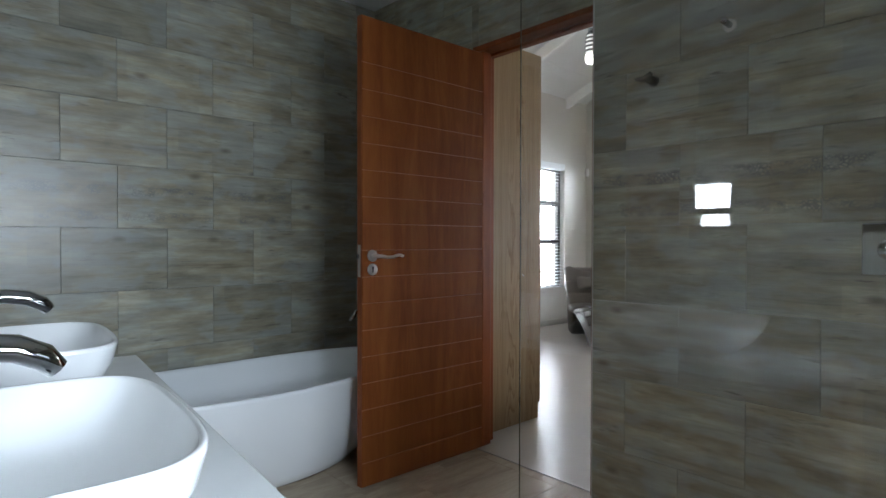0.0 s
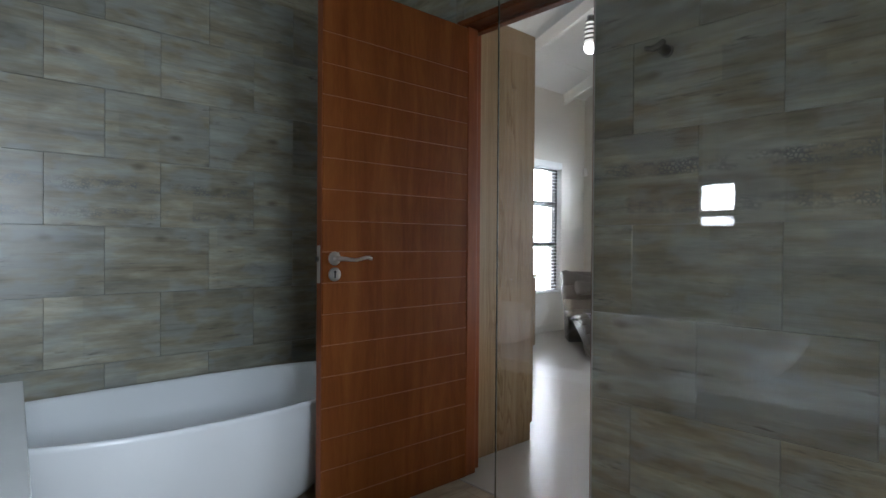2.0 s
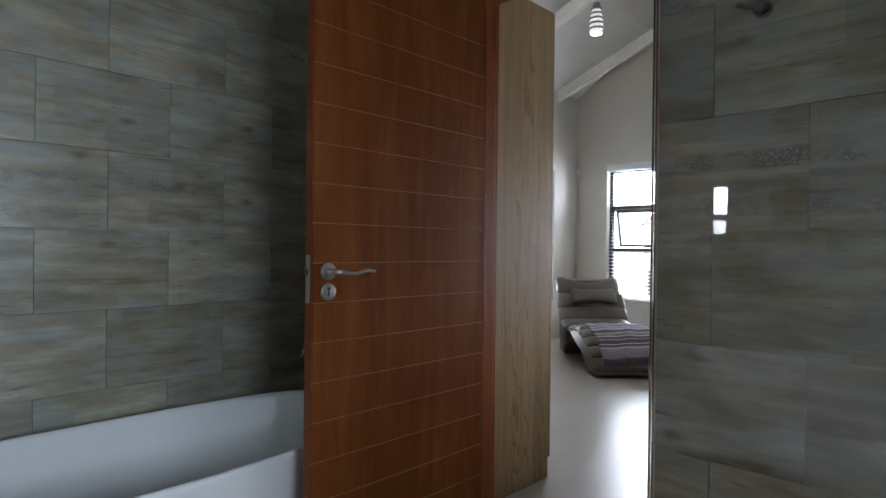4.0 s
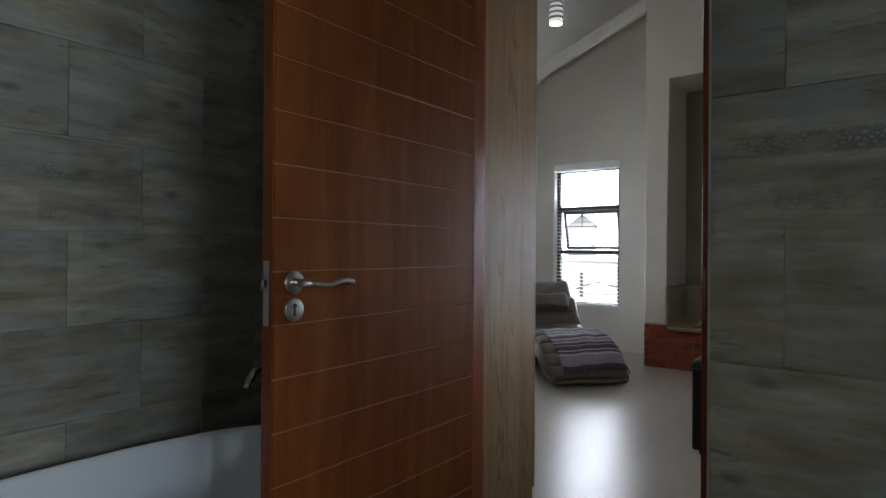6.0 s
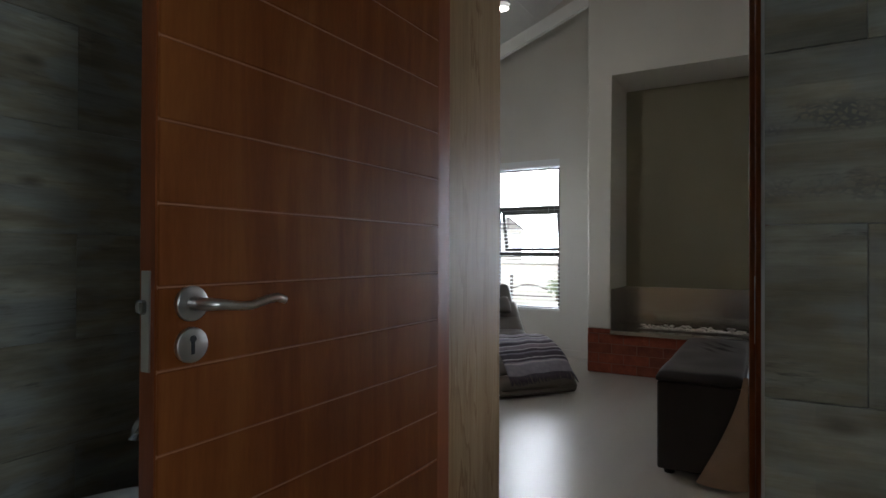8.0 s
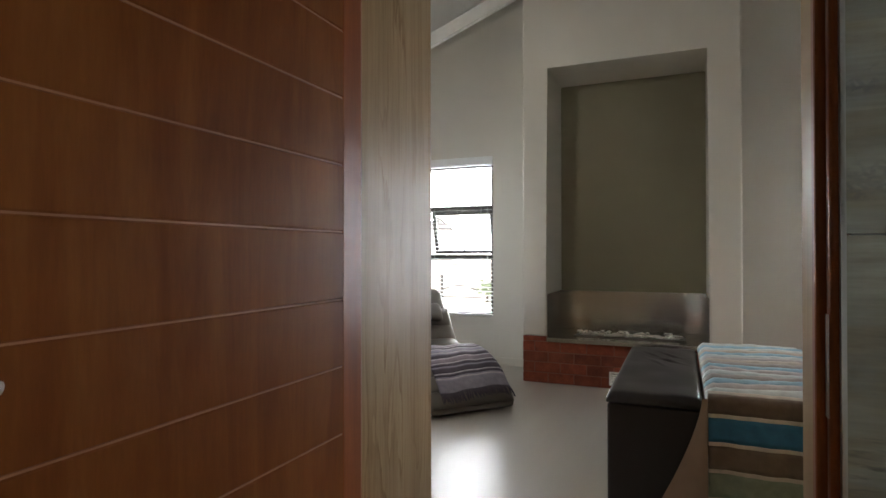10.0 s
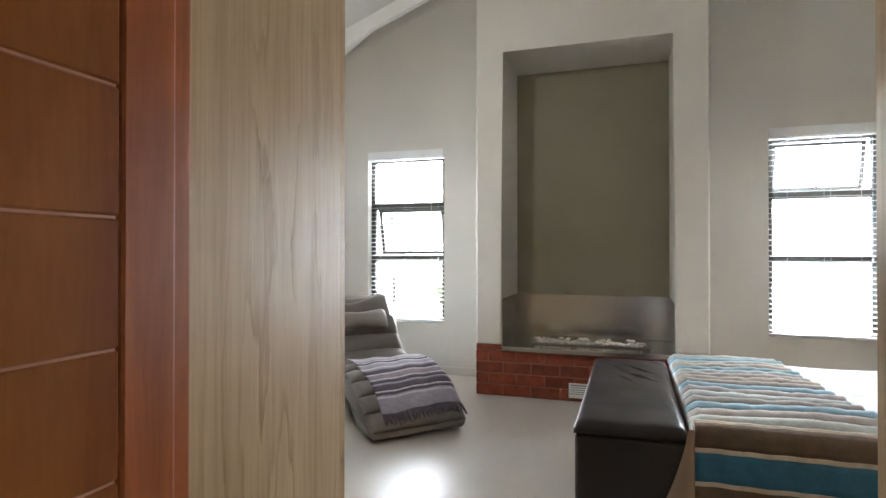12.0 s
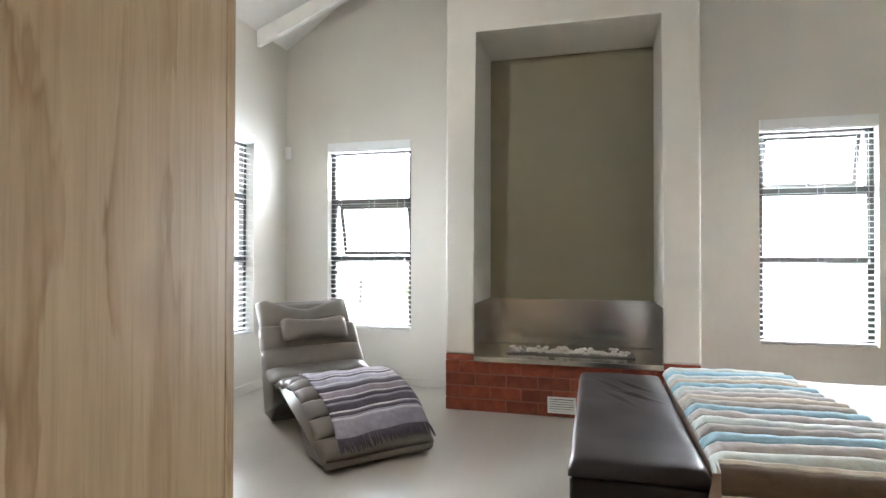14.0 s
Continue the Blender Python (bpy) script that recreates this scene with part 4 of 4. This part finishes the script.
def sheet_mesh(fn, nu, nv, thick=0.0):
    """A cloth from fn(u, v) -> point, given thickness along its normals."""
    bm = bmesh.new()
    g = [[bm.verts.new(fn(i / nu, j / nv)) for j in range(nv + 1)] for i in range(nu + 1)]
    for i in range(nu):
        for j in range(nv):
            bm.faces.new((g[i][j], g[i + 1][j], g[i + 1][j + 1], g[i][j + 1]))
    if thick:
        bmesh.ops.recalc_face_normals(bm, faces=bm.faces)
        bmesh.ops.solidify(bm, geom=list(bm.faces), thickness=thick)
    return bm


BX0, BX1, BY1, BTOP = 3.955, 5.27, 1.555, 0.540


def bed():
    b = thing("bed", "double bed with a white duvet and a beige valance", "bed")
    part("base", box(BX0 + 0.03, BX1 - 0.03, -0.52, BY1 - 0.03, 0.0, 0.28, 0.02), M_VALANCE, b)

    def top(u, v):
        x, y = BX0 + 0.005 + (BX1 - BX0 - 0.01) * u, -0.55 + (BY1 + 0.54) * v
        e = min(1, min(u, 1 - u) * 18) ** 0.5 * min(1, (1 - v) * 24) ** 0.5
        n = 0.012 * noise.noise(Vector((x * 3, y * 3, 0))) + 0.006 * noise.noise(Vector((x * 9, y * 7, 4)))
        return (x, y, BTOP - 0.05 * (1 - e) + n)

    part("mattress", box(BX0 + 0.015, BX1 - 0.015, -0.53, BY1 - 0.02, 0.282, 0.50, 0.04, 3), M_VALANCE, b, smooth=True)
    part("duvet", sheet_mesh(top, 50, 60, 0.03), M_LINEN, b, "white duvet with a faint pattern", True)

    def drape(u, v):
        # the valance along the foot end, flaring at the near corner
        x = BX0 - 0.01 + (BX1 - BX0) * u
        flare = 0.17 * math.exp(-(u / 0.09) ** 2) * v ** 1.3
        return (x + 0.004 * math.sin(u * 40) - 0.05 * flare, BY1 + 0.002 + 0.004 * math.sin(u * 70) * v + (flare if u < 0.25 else 0) * (1 if x < 3.91 else 0.04), 0.525 - 0.513 * v)

    part("valance", sheet_mesh(drape, 80, 10), M_VALANCE, b, "brown-beige bed valance", True)
    corner = bmesh.new()
    n = 14
    rows = []
    for i in range(n + 1):
        v = i / n
        row = []
        for j in range(9):
            u = j / 8
            spread = 0.02 + 0.20 * v ** 1.4
            row.append(corner.verts.new((BX0 - 0.024 - 0.045 * math.sin(math.pi * u) * v - 0.008 * math.sin(9 * u) * v, BY1 + 0.004 + spread * u, 0.525 - 0.515 * v)))
        rows.append(row)
    for a, c in zip(rows, rows[1:]):
        for j in range(8):
            corner.faces.new((a[j], a[j + 1], c[j + 1], c[j]))
    part("valance_corner", corner, M_VALANCE, b, "beige corner of the valance falling in a fold", True)
    return b


bed()


def quilt():
    q = thing("bed_throw", "quilted throw with blue, brown and cream stripes across the bed", "throw")
    y0, y1 = 1.05, BY1 + 0.012
    hi = BTOP + 0.012
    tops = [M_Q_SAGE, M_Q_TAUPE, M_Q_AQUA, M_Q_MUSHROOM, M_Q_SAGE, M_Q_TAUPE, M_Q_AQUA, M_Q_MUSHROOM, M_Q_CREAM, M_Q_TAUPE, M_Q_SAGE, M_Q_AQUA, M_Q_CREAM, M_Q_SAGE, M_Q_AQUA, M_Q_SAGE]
    n = len(tops)
    w = (BX1 - BX0 - 0.05) / n
    for k, mat in enumerate(tops):
        x0 = BX0 + 0.03 + k * w

        def roll(u, v, x0=x0, k=k):
            y = y0 + (y1 - y0) * v + 0.008 * math.sin(k * 2.1) * (1 - v) + 0.10 * (1 - v) * (1 - k / n) * -1
            puff = 0.019 * (1 - abs(2 * u - 1) ** 2.2) * (0.74 + 0.2 * noise.noise(Vector((y * 14, k * 3.3, 1))) + 0.16 * abs(math.sin(y * 30 + 2.2 * noise.noise(Vector((y * 5, k, 0))) + k * 1.9)) ** 0.5)
            end = min(1, (1 - v) * 16) ** 0.5
            sag = 0.012 * noise.noise(Vector((x0 * 3, y * 3, 0)))
            drop = 0.03 * max(0.0, 1 - k / 2.0) ** 2
            return (x0 + w * u + 0.0025 * noise.noise(Vector((y * 7, k * 1.7, 5))), y, hi + puff * end - 0.03 * (1 - end) + sag - drop * (1 - u))

        part("stripe", sheet_mesh(roll, 8, 80, 0.012), mat, q, "", True)
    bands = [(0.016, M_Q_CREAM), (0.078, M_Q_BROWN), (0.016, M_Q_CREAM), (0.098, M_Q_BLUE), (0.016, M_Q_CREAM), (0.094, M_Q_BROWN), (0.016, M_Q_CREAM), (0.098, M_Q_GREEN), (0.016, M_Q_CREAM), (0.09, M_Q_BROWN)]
    s = 0.0
    for h, mat in bands:
        def hang(u, v, s=s, h=h):
            d = s + h * u
            y = y0 - 0.12 + (y1 - y0 + 0.11) * v
            bend = min(1.0, d / 0.05)
            x = BX0 + 0.03 - 0.045 * math.sin(bend * math.pi / 2) + 0.006 * math.sin(y * 26 + 0.8) * min(1, d * 3) + 0.003 * math.sin(y * 60)
            z = hi - 0.010 - (d - 0.02 * math.sin(bend * math.pi / 2))
            return (x, y, z)
        part("stripe", sheet_mesh(hang, 5, 40, 0.008), mat, q, "", True)
        s += h
    return q


quilt()


# chaise longue: a curve from the foot (s = 0) to the head
CH = [(0.00, 0.075), (0.04, 0.125), (0.13, 0.20), (0.25, 0.275), (0.38, 0.335), (0.52, 0.368), (0.66, 0.362), (0.80, 0.335), (0.92, 0.322), (1.02, 0.36), (1.10, 0.45), (1.17, 0.555), (1.24, 0.66), (1.30, 0.745), (1.34, 0.79)]
CW = 0.655


def chaise_curve():
    pts = [Vector((s, z)) for s, z in CH]
    fine = []
    for i in range(len(pts) - 1):
        p0, p1, p2, p3 = pts[max(i - 1, 0)], pts[i], pts[i + 1], pts[min(i + 2, len(pts) - 1)]
        for k in range(6):
            t = k / 6
            fine.append(0.5 * ((2 * p1) + (p2 - p0) * t + (2 * p0 - 5 * p1 + 4 * p2 - p3) * t * t + (3 * p1 - p0 - 3 * p2 + p3) * t ** 3))
    fine.append(pts[-1])
    acc = [0.0]
    for a, c in zip(fine, fine[1:]):
        acc.append(acc[-1] + (c - a).length)
    return fine, acc


CURVE, LENGTHS = chaise_curve()


def on_chaise(d, lift=0.0):
    """The point d metres along the chaise's top and its normal, raised by lift."""
    d = max(0.0, min(LENGTHS[-1] - 1e-6, d))
    i = max(k for k in range(len(LENGTHS) - 1) if LENGTHS[k] <= d)
    f = (d - LENGTHS[i]) / max(1e-9, LENGTHS[i + 1] - LENGTHS[i])
    p = CURVE[i].lerp(CURVE[i + 1], f)
    t = (CURVE[min(i + 2, len(CURVE) - 1)] - CURVE[max(i - 1, 0)]).normalized()
    n = Vector((-t.y, t.x))
    return p + n * lift


def chaise():
    c = thing("chaise_longue", "grey leather wave-shaped chaise longue with stitched channels", "chaise longue", (5.080, 2.975, 0), 47.3)
    # body: side outline, s along local x, extruded across local y
    under = [(1.355, 0.735), (1.31, 0.56), (1.25, 0.36), (1.21, 0.18), (1.18, 0.03), (1.02, 0.02), (0.97, 0.08), (0.90, 0.155), (0.78, 0.215), (0.62, 0.225), (0.46, 0.19), (0.34, 0.12), (0.26, 0.04), (0.24, 0.02), (0.02, 0.02), (0.0, 0.04)]
    outline = [(p.x, p.y) for p in (on_chaise(LENGTHS[-1] * k / 40, -0.03) for k in range(41))] + under
    bm = bmesh.new()
    h = CW / 2 - 0.008
    a = [bm.verts.new((s, -h, z)) for s, z in outline]
    b = [bm.verts.new((s, h, z)) for s, z in outline]
    n = len(outline)
    for k in range(n):
        bm.faces.new((a[k], a[(k + 1) % n], b[(k + 1) % n], b[k]))
    fa, fb = bm.faces.new(a[::-1]), bm.faces.new(b)
    bmesh.ops.bevel(bm, geom=list({e for f in (fa, fb) for e in f.edges}), offset=0.02, segments=3, profile=0.5, affect="EDGES")
    part("body", bm, M_GREYLEATHER, c, smooth=True)
    total = LENGTHS[-1]
    cuts = [0.0, 0.14, 0.28, 0.42, 0.56, 0.70, 0.84, 0.98, 1.12, 1.27, 1.43, total]
    cuts = [x for x in cuts if x < total - 0.05] + [total]
    for k, (d0, d1) in enumerate(zip(cuts, cuts[1:])):
        last = k == len(cuts) - 2

        def pad(u, v, d0=d0, d1=d1, last=last):
            w = 2 * v - 1
            lift = 0.045 * (1 - abs(2 * u - 1) ** 3.0) ** 0.5 * (1 - abs(w) ** 9) ** 0.6 - 0.035
            dd = d0 + (d1 - d0) * u
            if last:
                dd = d0 + (d1 - d0) * u * (0.66 + 0.62 * abs(w) ** 1.4 - 0.30 * max(0.0, abs(w) - 0.8) * 5 * abs(w))
            p = on_chaise(dd, lift) if dd < total else on_chaise(total, lift) + (CURVE[-1] - CURVE[-3]).normalized() * (dd - total)
            wob = 0.003 * noise.noise(Vector((dd * 16, w * 4, d0)))
            return (p.x, w * (CW / 2 + 0.006) * (1 + 0.02 * max(0.0, min(1.0, (dd - 1.1) / 0.5))), p.y + wob)

        part("cushion_channel", sheet_mesh(pad, 14, 28, 0.03), M_GREYLEATHER, c, "", True)
    return c


chaise()
CHM = pose(5.080, 2.975, 0, 0, 0, 47.3)


def headrest():
    h = thing("headrest_pillow", "small grey leather headrest pillow on the chaise", "pillow")
    h.matrix_basis = CHM @ pose(1.115, -0.01, 0.595, 0, -58, 0)
    bm = bmesh.new()
    bmesh.ops.create_uvsphere(bm, u_segments=40, v_segments=24, radius=1.0)
    for v in bm.verts:
        x, y, z = v.co
        f = lambda t, p: math.copysign(abs(t) ** p, t)
        pinch = 1 - 0.42 * max(0.0, 1 - abs(y)) ** 1.5
        v.co = Vector((f(x, 0.5) * 0.108 * pinch, f(y, 0.38) * 0.235, f(z, 0.8) * 0.052 * (1 - 0.35 * abs(y) ** 4)))
        v.co.z += 0.003 * noise.noise(v.co * 20)
    part("cushion", bm, M_GREYLEATHER, h, smooth=True)
    loop = [(0.108 * (1 - 0.42 * max(0.0, 1 - abs(math.sin(t)) ** 0.38) ** 1.5) * math.copysign(abs(math.cos(t)) ** 0.5, math.cos(t)), 0.237 * math.copysign(abs(math.sin(t)) ** 0.42, math.sin(t)), 0.0) for t in (2 * math.pi * k / 48 for k in range(49))]
    part("piping", tube(loop, 0.004, 6), M_GREYLEATHER, h, "leather piping along the seam", True)


headrest()


def throw_blanket():
    t = thing("throw_blanket", "purple and grey striped throw with a fringe on the chaise", "throw")
    t.matrix_basis = CHM
    bands = [(0.115, M_T_GREY), (0.012, M_T_PALE), (0.012, M_T_GREY), (0.024, M_T_DARK), (0.012, M_T_PALE), (0.05, M_T_DARK), (0.018, M_T_GREY), (0.03, M_T_DARK), (0.012, M_T_PALE), (0.045, M_T_MAUVE), (0.012, M_T_PALE), (0.04, M_T_DARK), (0.02, M_T_GREY), (0.012, M_T_PALE), (0.045, M_T_GREY), (0.014, M_T_PALE), (0.03, M_T_DARK), (0.012, M_T_PALE), (0.04, M_T_MAUVE), (0.014, M_T_PALE), (0.05, M_T_GREY), (0.03, M_T_PALE), (0.04, M_T_MAUVE), (0.03, M_T_PALE)]
    d = 0.10
    w0, w1 = -0.335, 0.235

    def cloth(dd, v):
        w = w0 + (w1 - w0) * v
        edge = max(0.0, (abs(w) - 0.30) / 0.035)
        lift = 0.018 + 0.006 * noise.noise(Vector((dd * 8, w * 9, 2))) + 0.004 * math.sin(w * 30 + dd * 9)
        p = on_chaise(dd + 0.012 * math.sin(v * 5), lift)
        return (p.x, w + 0.008 * math.sin(dd * 14), p.y - 0.025 * min(1, edge) ** 2)

    for h, mat in bands:
        part("stripe", sheet_mesh(lambda u, v, d=d, h=h: cloth(d + h * u, v), max(2, round(h / 0.012)), 36, 0.004), mat, t, "", True)
        d += h
    bm = bmesh.new()
    rnd = random.Random(3)
    for k in range(90):
        v = (k + rnd.random() * 0.6) / 90
        a, b2, e = cloth(0.104, v), cloth(0.07, v + rnd.uniform(-0.01, 0.01)), cloth(0.035 + rnd.uniform(-0.012, 0.012), v + rnd.uniform(-0.02, 0.02))
        add_tube(bm, [a, b2, e], [0.0032, 0.004, 0.0025], 5)
    tagged(part("fringe", bm, M_T_DARK, t, "twisted fringe along the end", True), kind="stuff")


throw_blanket()

# ---- outside ----
for q in (box(130, 131, -110, 140, -20, 70), box(-60, 130, 139, 140, -20, 70)):
    tagged(mesh_object("backdrop", q, M_SKYGLOW), "bright overcast sky in the distance", "sky", kind="structure")
tagged(mesh_object("ground", box(-400, 400, -400, 400, -0.6, -0.35), M_GROUND), "pale dry ground outside the windows", "ground", kind="structure")
garden = thing("boundary_wall", "pale plastered boundary wall outside", "garden wall")
part("wall", box(18.0, 18.2, -20, 30, -0.4, 0.75, 0.01), M_OUTWALL, garden)
part("coping", box(17.96, 18.24, -20, 30, 0.751, 0.82, 0.01), M_OUTWALL, garden)


def far_house(at, turn):
    h = thing("house", "far house with a dark gabled roof and gable truss", "house", at, turn)
    part("wall", box(-1.8, 1.8, 0, 7, -0.4, 4.32), M_OUTWALL, h)
    gable = part("gable", prism_x(0.0, 0.1, [(-1.8, 4.33), (1.8, 4.33), (0.0, 5.75)]), M_OUTWALL, h)
    ob = part("roof", prism_x(-0.5, 7.3, [(-2.15, 4.25), (0.0, 6.0), (2.15, 4.25), (2.02, 4.2), (0.0, 5.8), (-2.02, 4.2)]), M_ROOF, h, "dark tiled gable roof")
    gable.matrix_basis = ob.matrix_basis = pose(0, 0, 0, 0, 0, 90)
    for q in (box(-0.09, 0.09, -0.45, -0.3, 4.3, 5.8), box(-1.1, 1.1, -0.45, -0.3, 4.85, 5.0), box(-2.0, 2.0, -0.45, -0.3, 4.22, 4.38)):
        part("gable_beam", q, M_ROOF, h)


far_house((70.0, 31.4, 0), -66)


def garden_gate():
    """A low steel gate in front of the boundary wall, its top rail arched."""
    g = thing("garden_gate", "thin steel garden gate with an arched top rail", "gate", (17.6, 7.96, -0.36))
    w = 0.75
    arch = [(0, -w + 2 * w * k / 16, 0.26 + 0.21 * math.sin(math.pi * k / 16)) for k in range(17)]
    part("top_rail", tube(arch, 0.022, 8), M_ALU, g, smooth=True)
    part("bottom_rail", tube([(0, -w, 0.12), (0, w, 0.12)], 0.018, 8), M_ALU, g)
    for k in range(17):
        y, z = arch[k][1], arch[k][2]
        part("bar", tube([(0, y, 0.12), (0, y, z)], 0.010, 6), M_OUTWALL, g)
    part("post", box(-0.16, -0.08, 0.50, 0.58, 0.0, 0.8, 0.008), M_ALU, g)


garden_gate()


def shrub(at, size, seed):
    s = thing("shrub", "light green garden shrub outside the window", "shrub", at, 0, "garden shrubs")
    rnd = random.Random(seed)
    part("stem", tube([(0, 0, -0.05), (0.02, 0, size * 0.4), (0, 0.03, size * 0.8)], [0.04, 0.03, 0.015], 7), M_BARK, s)
    bm = bmesh.new()
    for k in range(260):
        d = Vector((rnd.gauss(0, 1), rnd.gauss(0, 1), rnd.gauss(0, 0.8))).normalized() * rnd.random() ** 0.4
        p = Vector((d.x * size * 0.5, d.y * size * 0.5, size * 0.62 + d.z * size * 0.42))
        t = Vector((rnd.uniform(-1, 1), rnd.uniform(-1, 1), rnd.uniform(-0.6, 0.6))).normalized() * size * 0.09
        n = t.orthogonal().normalized() * size * 0.03
        vs = [bm.verts.new(p - t), bm.verts.new(p + n), bm.verts.new(p + t), bm.verts.new(p - n)]
        bm.faces.new(vs)
    tagged(part("crown", bm, M_LEAF, s), kind="stuff")


for k, (x, y, sz) in enumerate(((17.4, 7.0, 0.7), (17.3, 10.6, 0.9))):
    shrub((x, y, -0.35), sz, k + 3)

# ---- tiles and bricks ----
TW, TH, TJ = 0.4525, 0.303, 0.0014
tile_meshes = {}


def tile_mesh(w, h, mat):
    key = (round(w, 3), round(h, 3), mat.name)
    if key not in tile_meshes:
        bm = bmesh.new()
        b, t = 0.0007, 0.008
        f = [bm.verts.new((x, 0, z)) for x, z in ((b, b), (w - b, b), (w - b, h - b), (b, h - b))]
        e = [bm.verts.new((x, b, z)) for x, z in ((0, 0), (w, 0), (w, h), (0, h))]
        g = [bm.verts.new((x, t, z)) for x, z in ((0, 0), (w, 0), (w, h), (0, h))]
        bm.faces.new(f)
        for p, q in ((f, e), (e, g)):
            for k in range(4):
                bm.faces.new((p[k], q[k], q[(k + 1) % 4], p[(k + 1) % 4]))
        bm.faces.new(g[::-1])
        ob = mesh_object("tile", bm, mat)
        tile_meshes[key] = ob.data
        bpy.data.objects.remove(ob)
    return tile_meshes[key]


def lay(parent, base, a0, a1, z0, z1, joint, zref, odd_shift, mat, w=TW, h=TH, name="tile"):
    """Tiles over a0..a1 along base's x and z0..z1 along its z; joints pass through joint and zref."""
    r0 = math.floor((z0 - zref) / h)
    k = r0
    while zref + k * h < z1 - 0.004:
        lo, hi = max(z0, zref + k * h), min(z1, zref + (k + 1) * h)
        start = joint + (odd_shift if k % 2 else 0.0)
        i = math.floor((a0 - start) / w)
        while start + i * w < a1 - 0.004:
            x0, x1 = max(a0, start + i * w), min(a1, start + (i + 1) * w)
            if x1 - x0 > 0.012 and hi - lo > 0.012:
                ob = new(name, tile_mesh(x1 - x0 - TJ, hi - lo - TJ, M_TILE_PRINT if mat == M_TILE and k == 0 and i % 4 != 2 else mat))
                ob.parent = parent
                ob.matrix_basis = base @ pose(x0 + TJ / 2, 0, lo + TJ / 2)
            i += 1
        k += 1


EAST = pose(0, YL, 0)                       # faces -y
lay(wall_bath, EAST, XV, XD, 0.0, ZC, 0.765, 1.142, 0.223, M_TILE)
SIDE = pose(XS, 0, 0, 0, 0, -90)            # faces -x; local x runs to -y
lay(wall_shower, SIDE, -(YO0 - 0.001), -YBACK, 0.0, ZC, -1.120, 1.142, -0.218, M_TILE)
OVER = pose(XD, 0, 0, 0, 0, -90)
lay(wall_door, OVER, -YL, -YO1 - 0.01, 0.0, ZC, -3.0, 1.142, 0.226, M_TILE)
lay(wall_door, OVER, -YO1 - 0.01, -YO0 - 0.01, 2.111, ZC, -3.0, 1.142, 0.226, M_TILE)
lay(floor_bathroom, pose(0, 0, 0, -90, 0, 0), XV, 2.195, YBACK, YL, 0.1, 0.3, 0.226, M_FLOORTILE, 0.4525, 0.4525, "floor_tile")


def brick_mesh(w, h, d):
    key = ("brick", round(w, 3))
    if key not in tile_meshes:
        ob = mesh_object("brick", box(0, w, 0, d, 0, h, 0.003), M_BRICK)
        tile_meshes[key] = ob.data
        bpy.data.objects.remove(ob)
    return tile_meshes[key]


rnd = random.Random(11)
for row in range(4):
    z = 0.004 + row * 0.089
    y = CY1
    first = True
    while y > CY0 + 0.02:
        w = 0.222 if not (first and row % 2) else 0.106
        first = False
        w = min(w, y - CY0)
        ob = new("brick", brick_mesh(w - 0.007, 0.082, 0.06))
        ob.parent = hearth
        ob.matrix_basis = pose(XC + 0.002 + rnd.uniform(0, 0.0025), y, z, 0, rnd.uniform(-0.4, 0.4), -90)
        y -= w
for ya, yb in ((NY1, CY1), (CY0, NY0)):
    ob = new("brick", brick_mesh(yb - ya - 0.004, 0.040, 0.06))
    ob.parent = hearth
    ob.matrix_basis = pose(XC + 0.003, yb - 0.002, 0.360, 0, 0, -90)
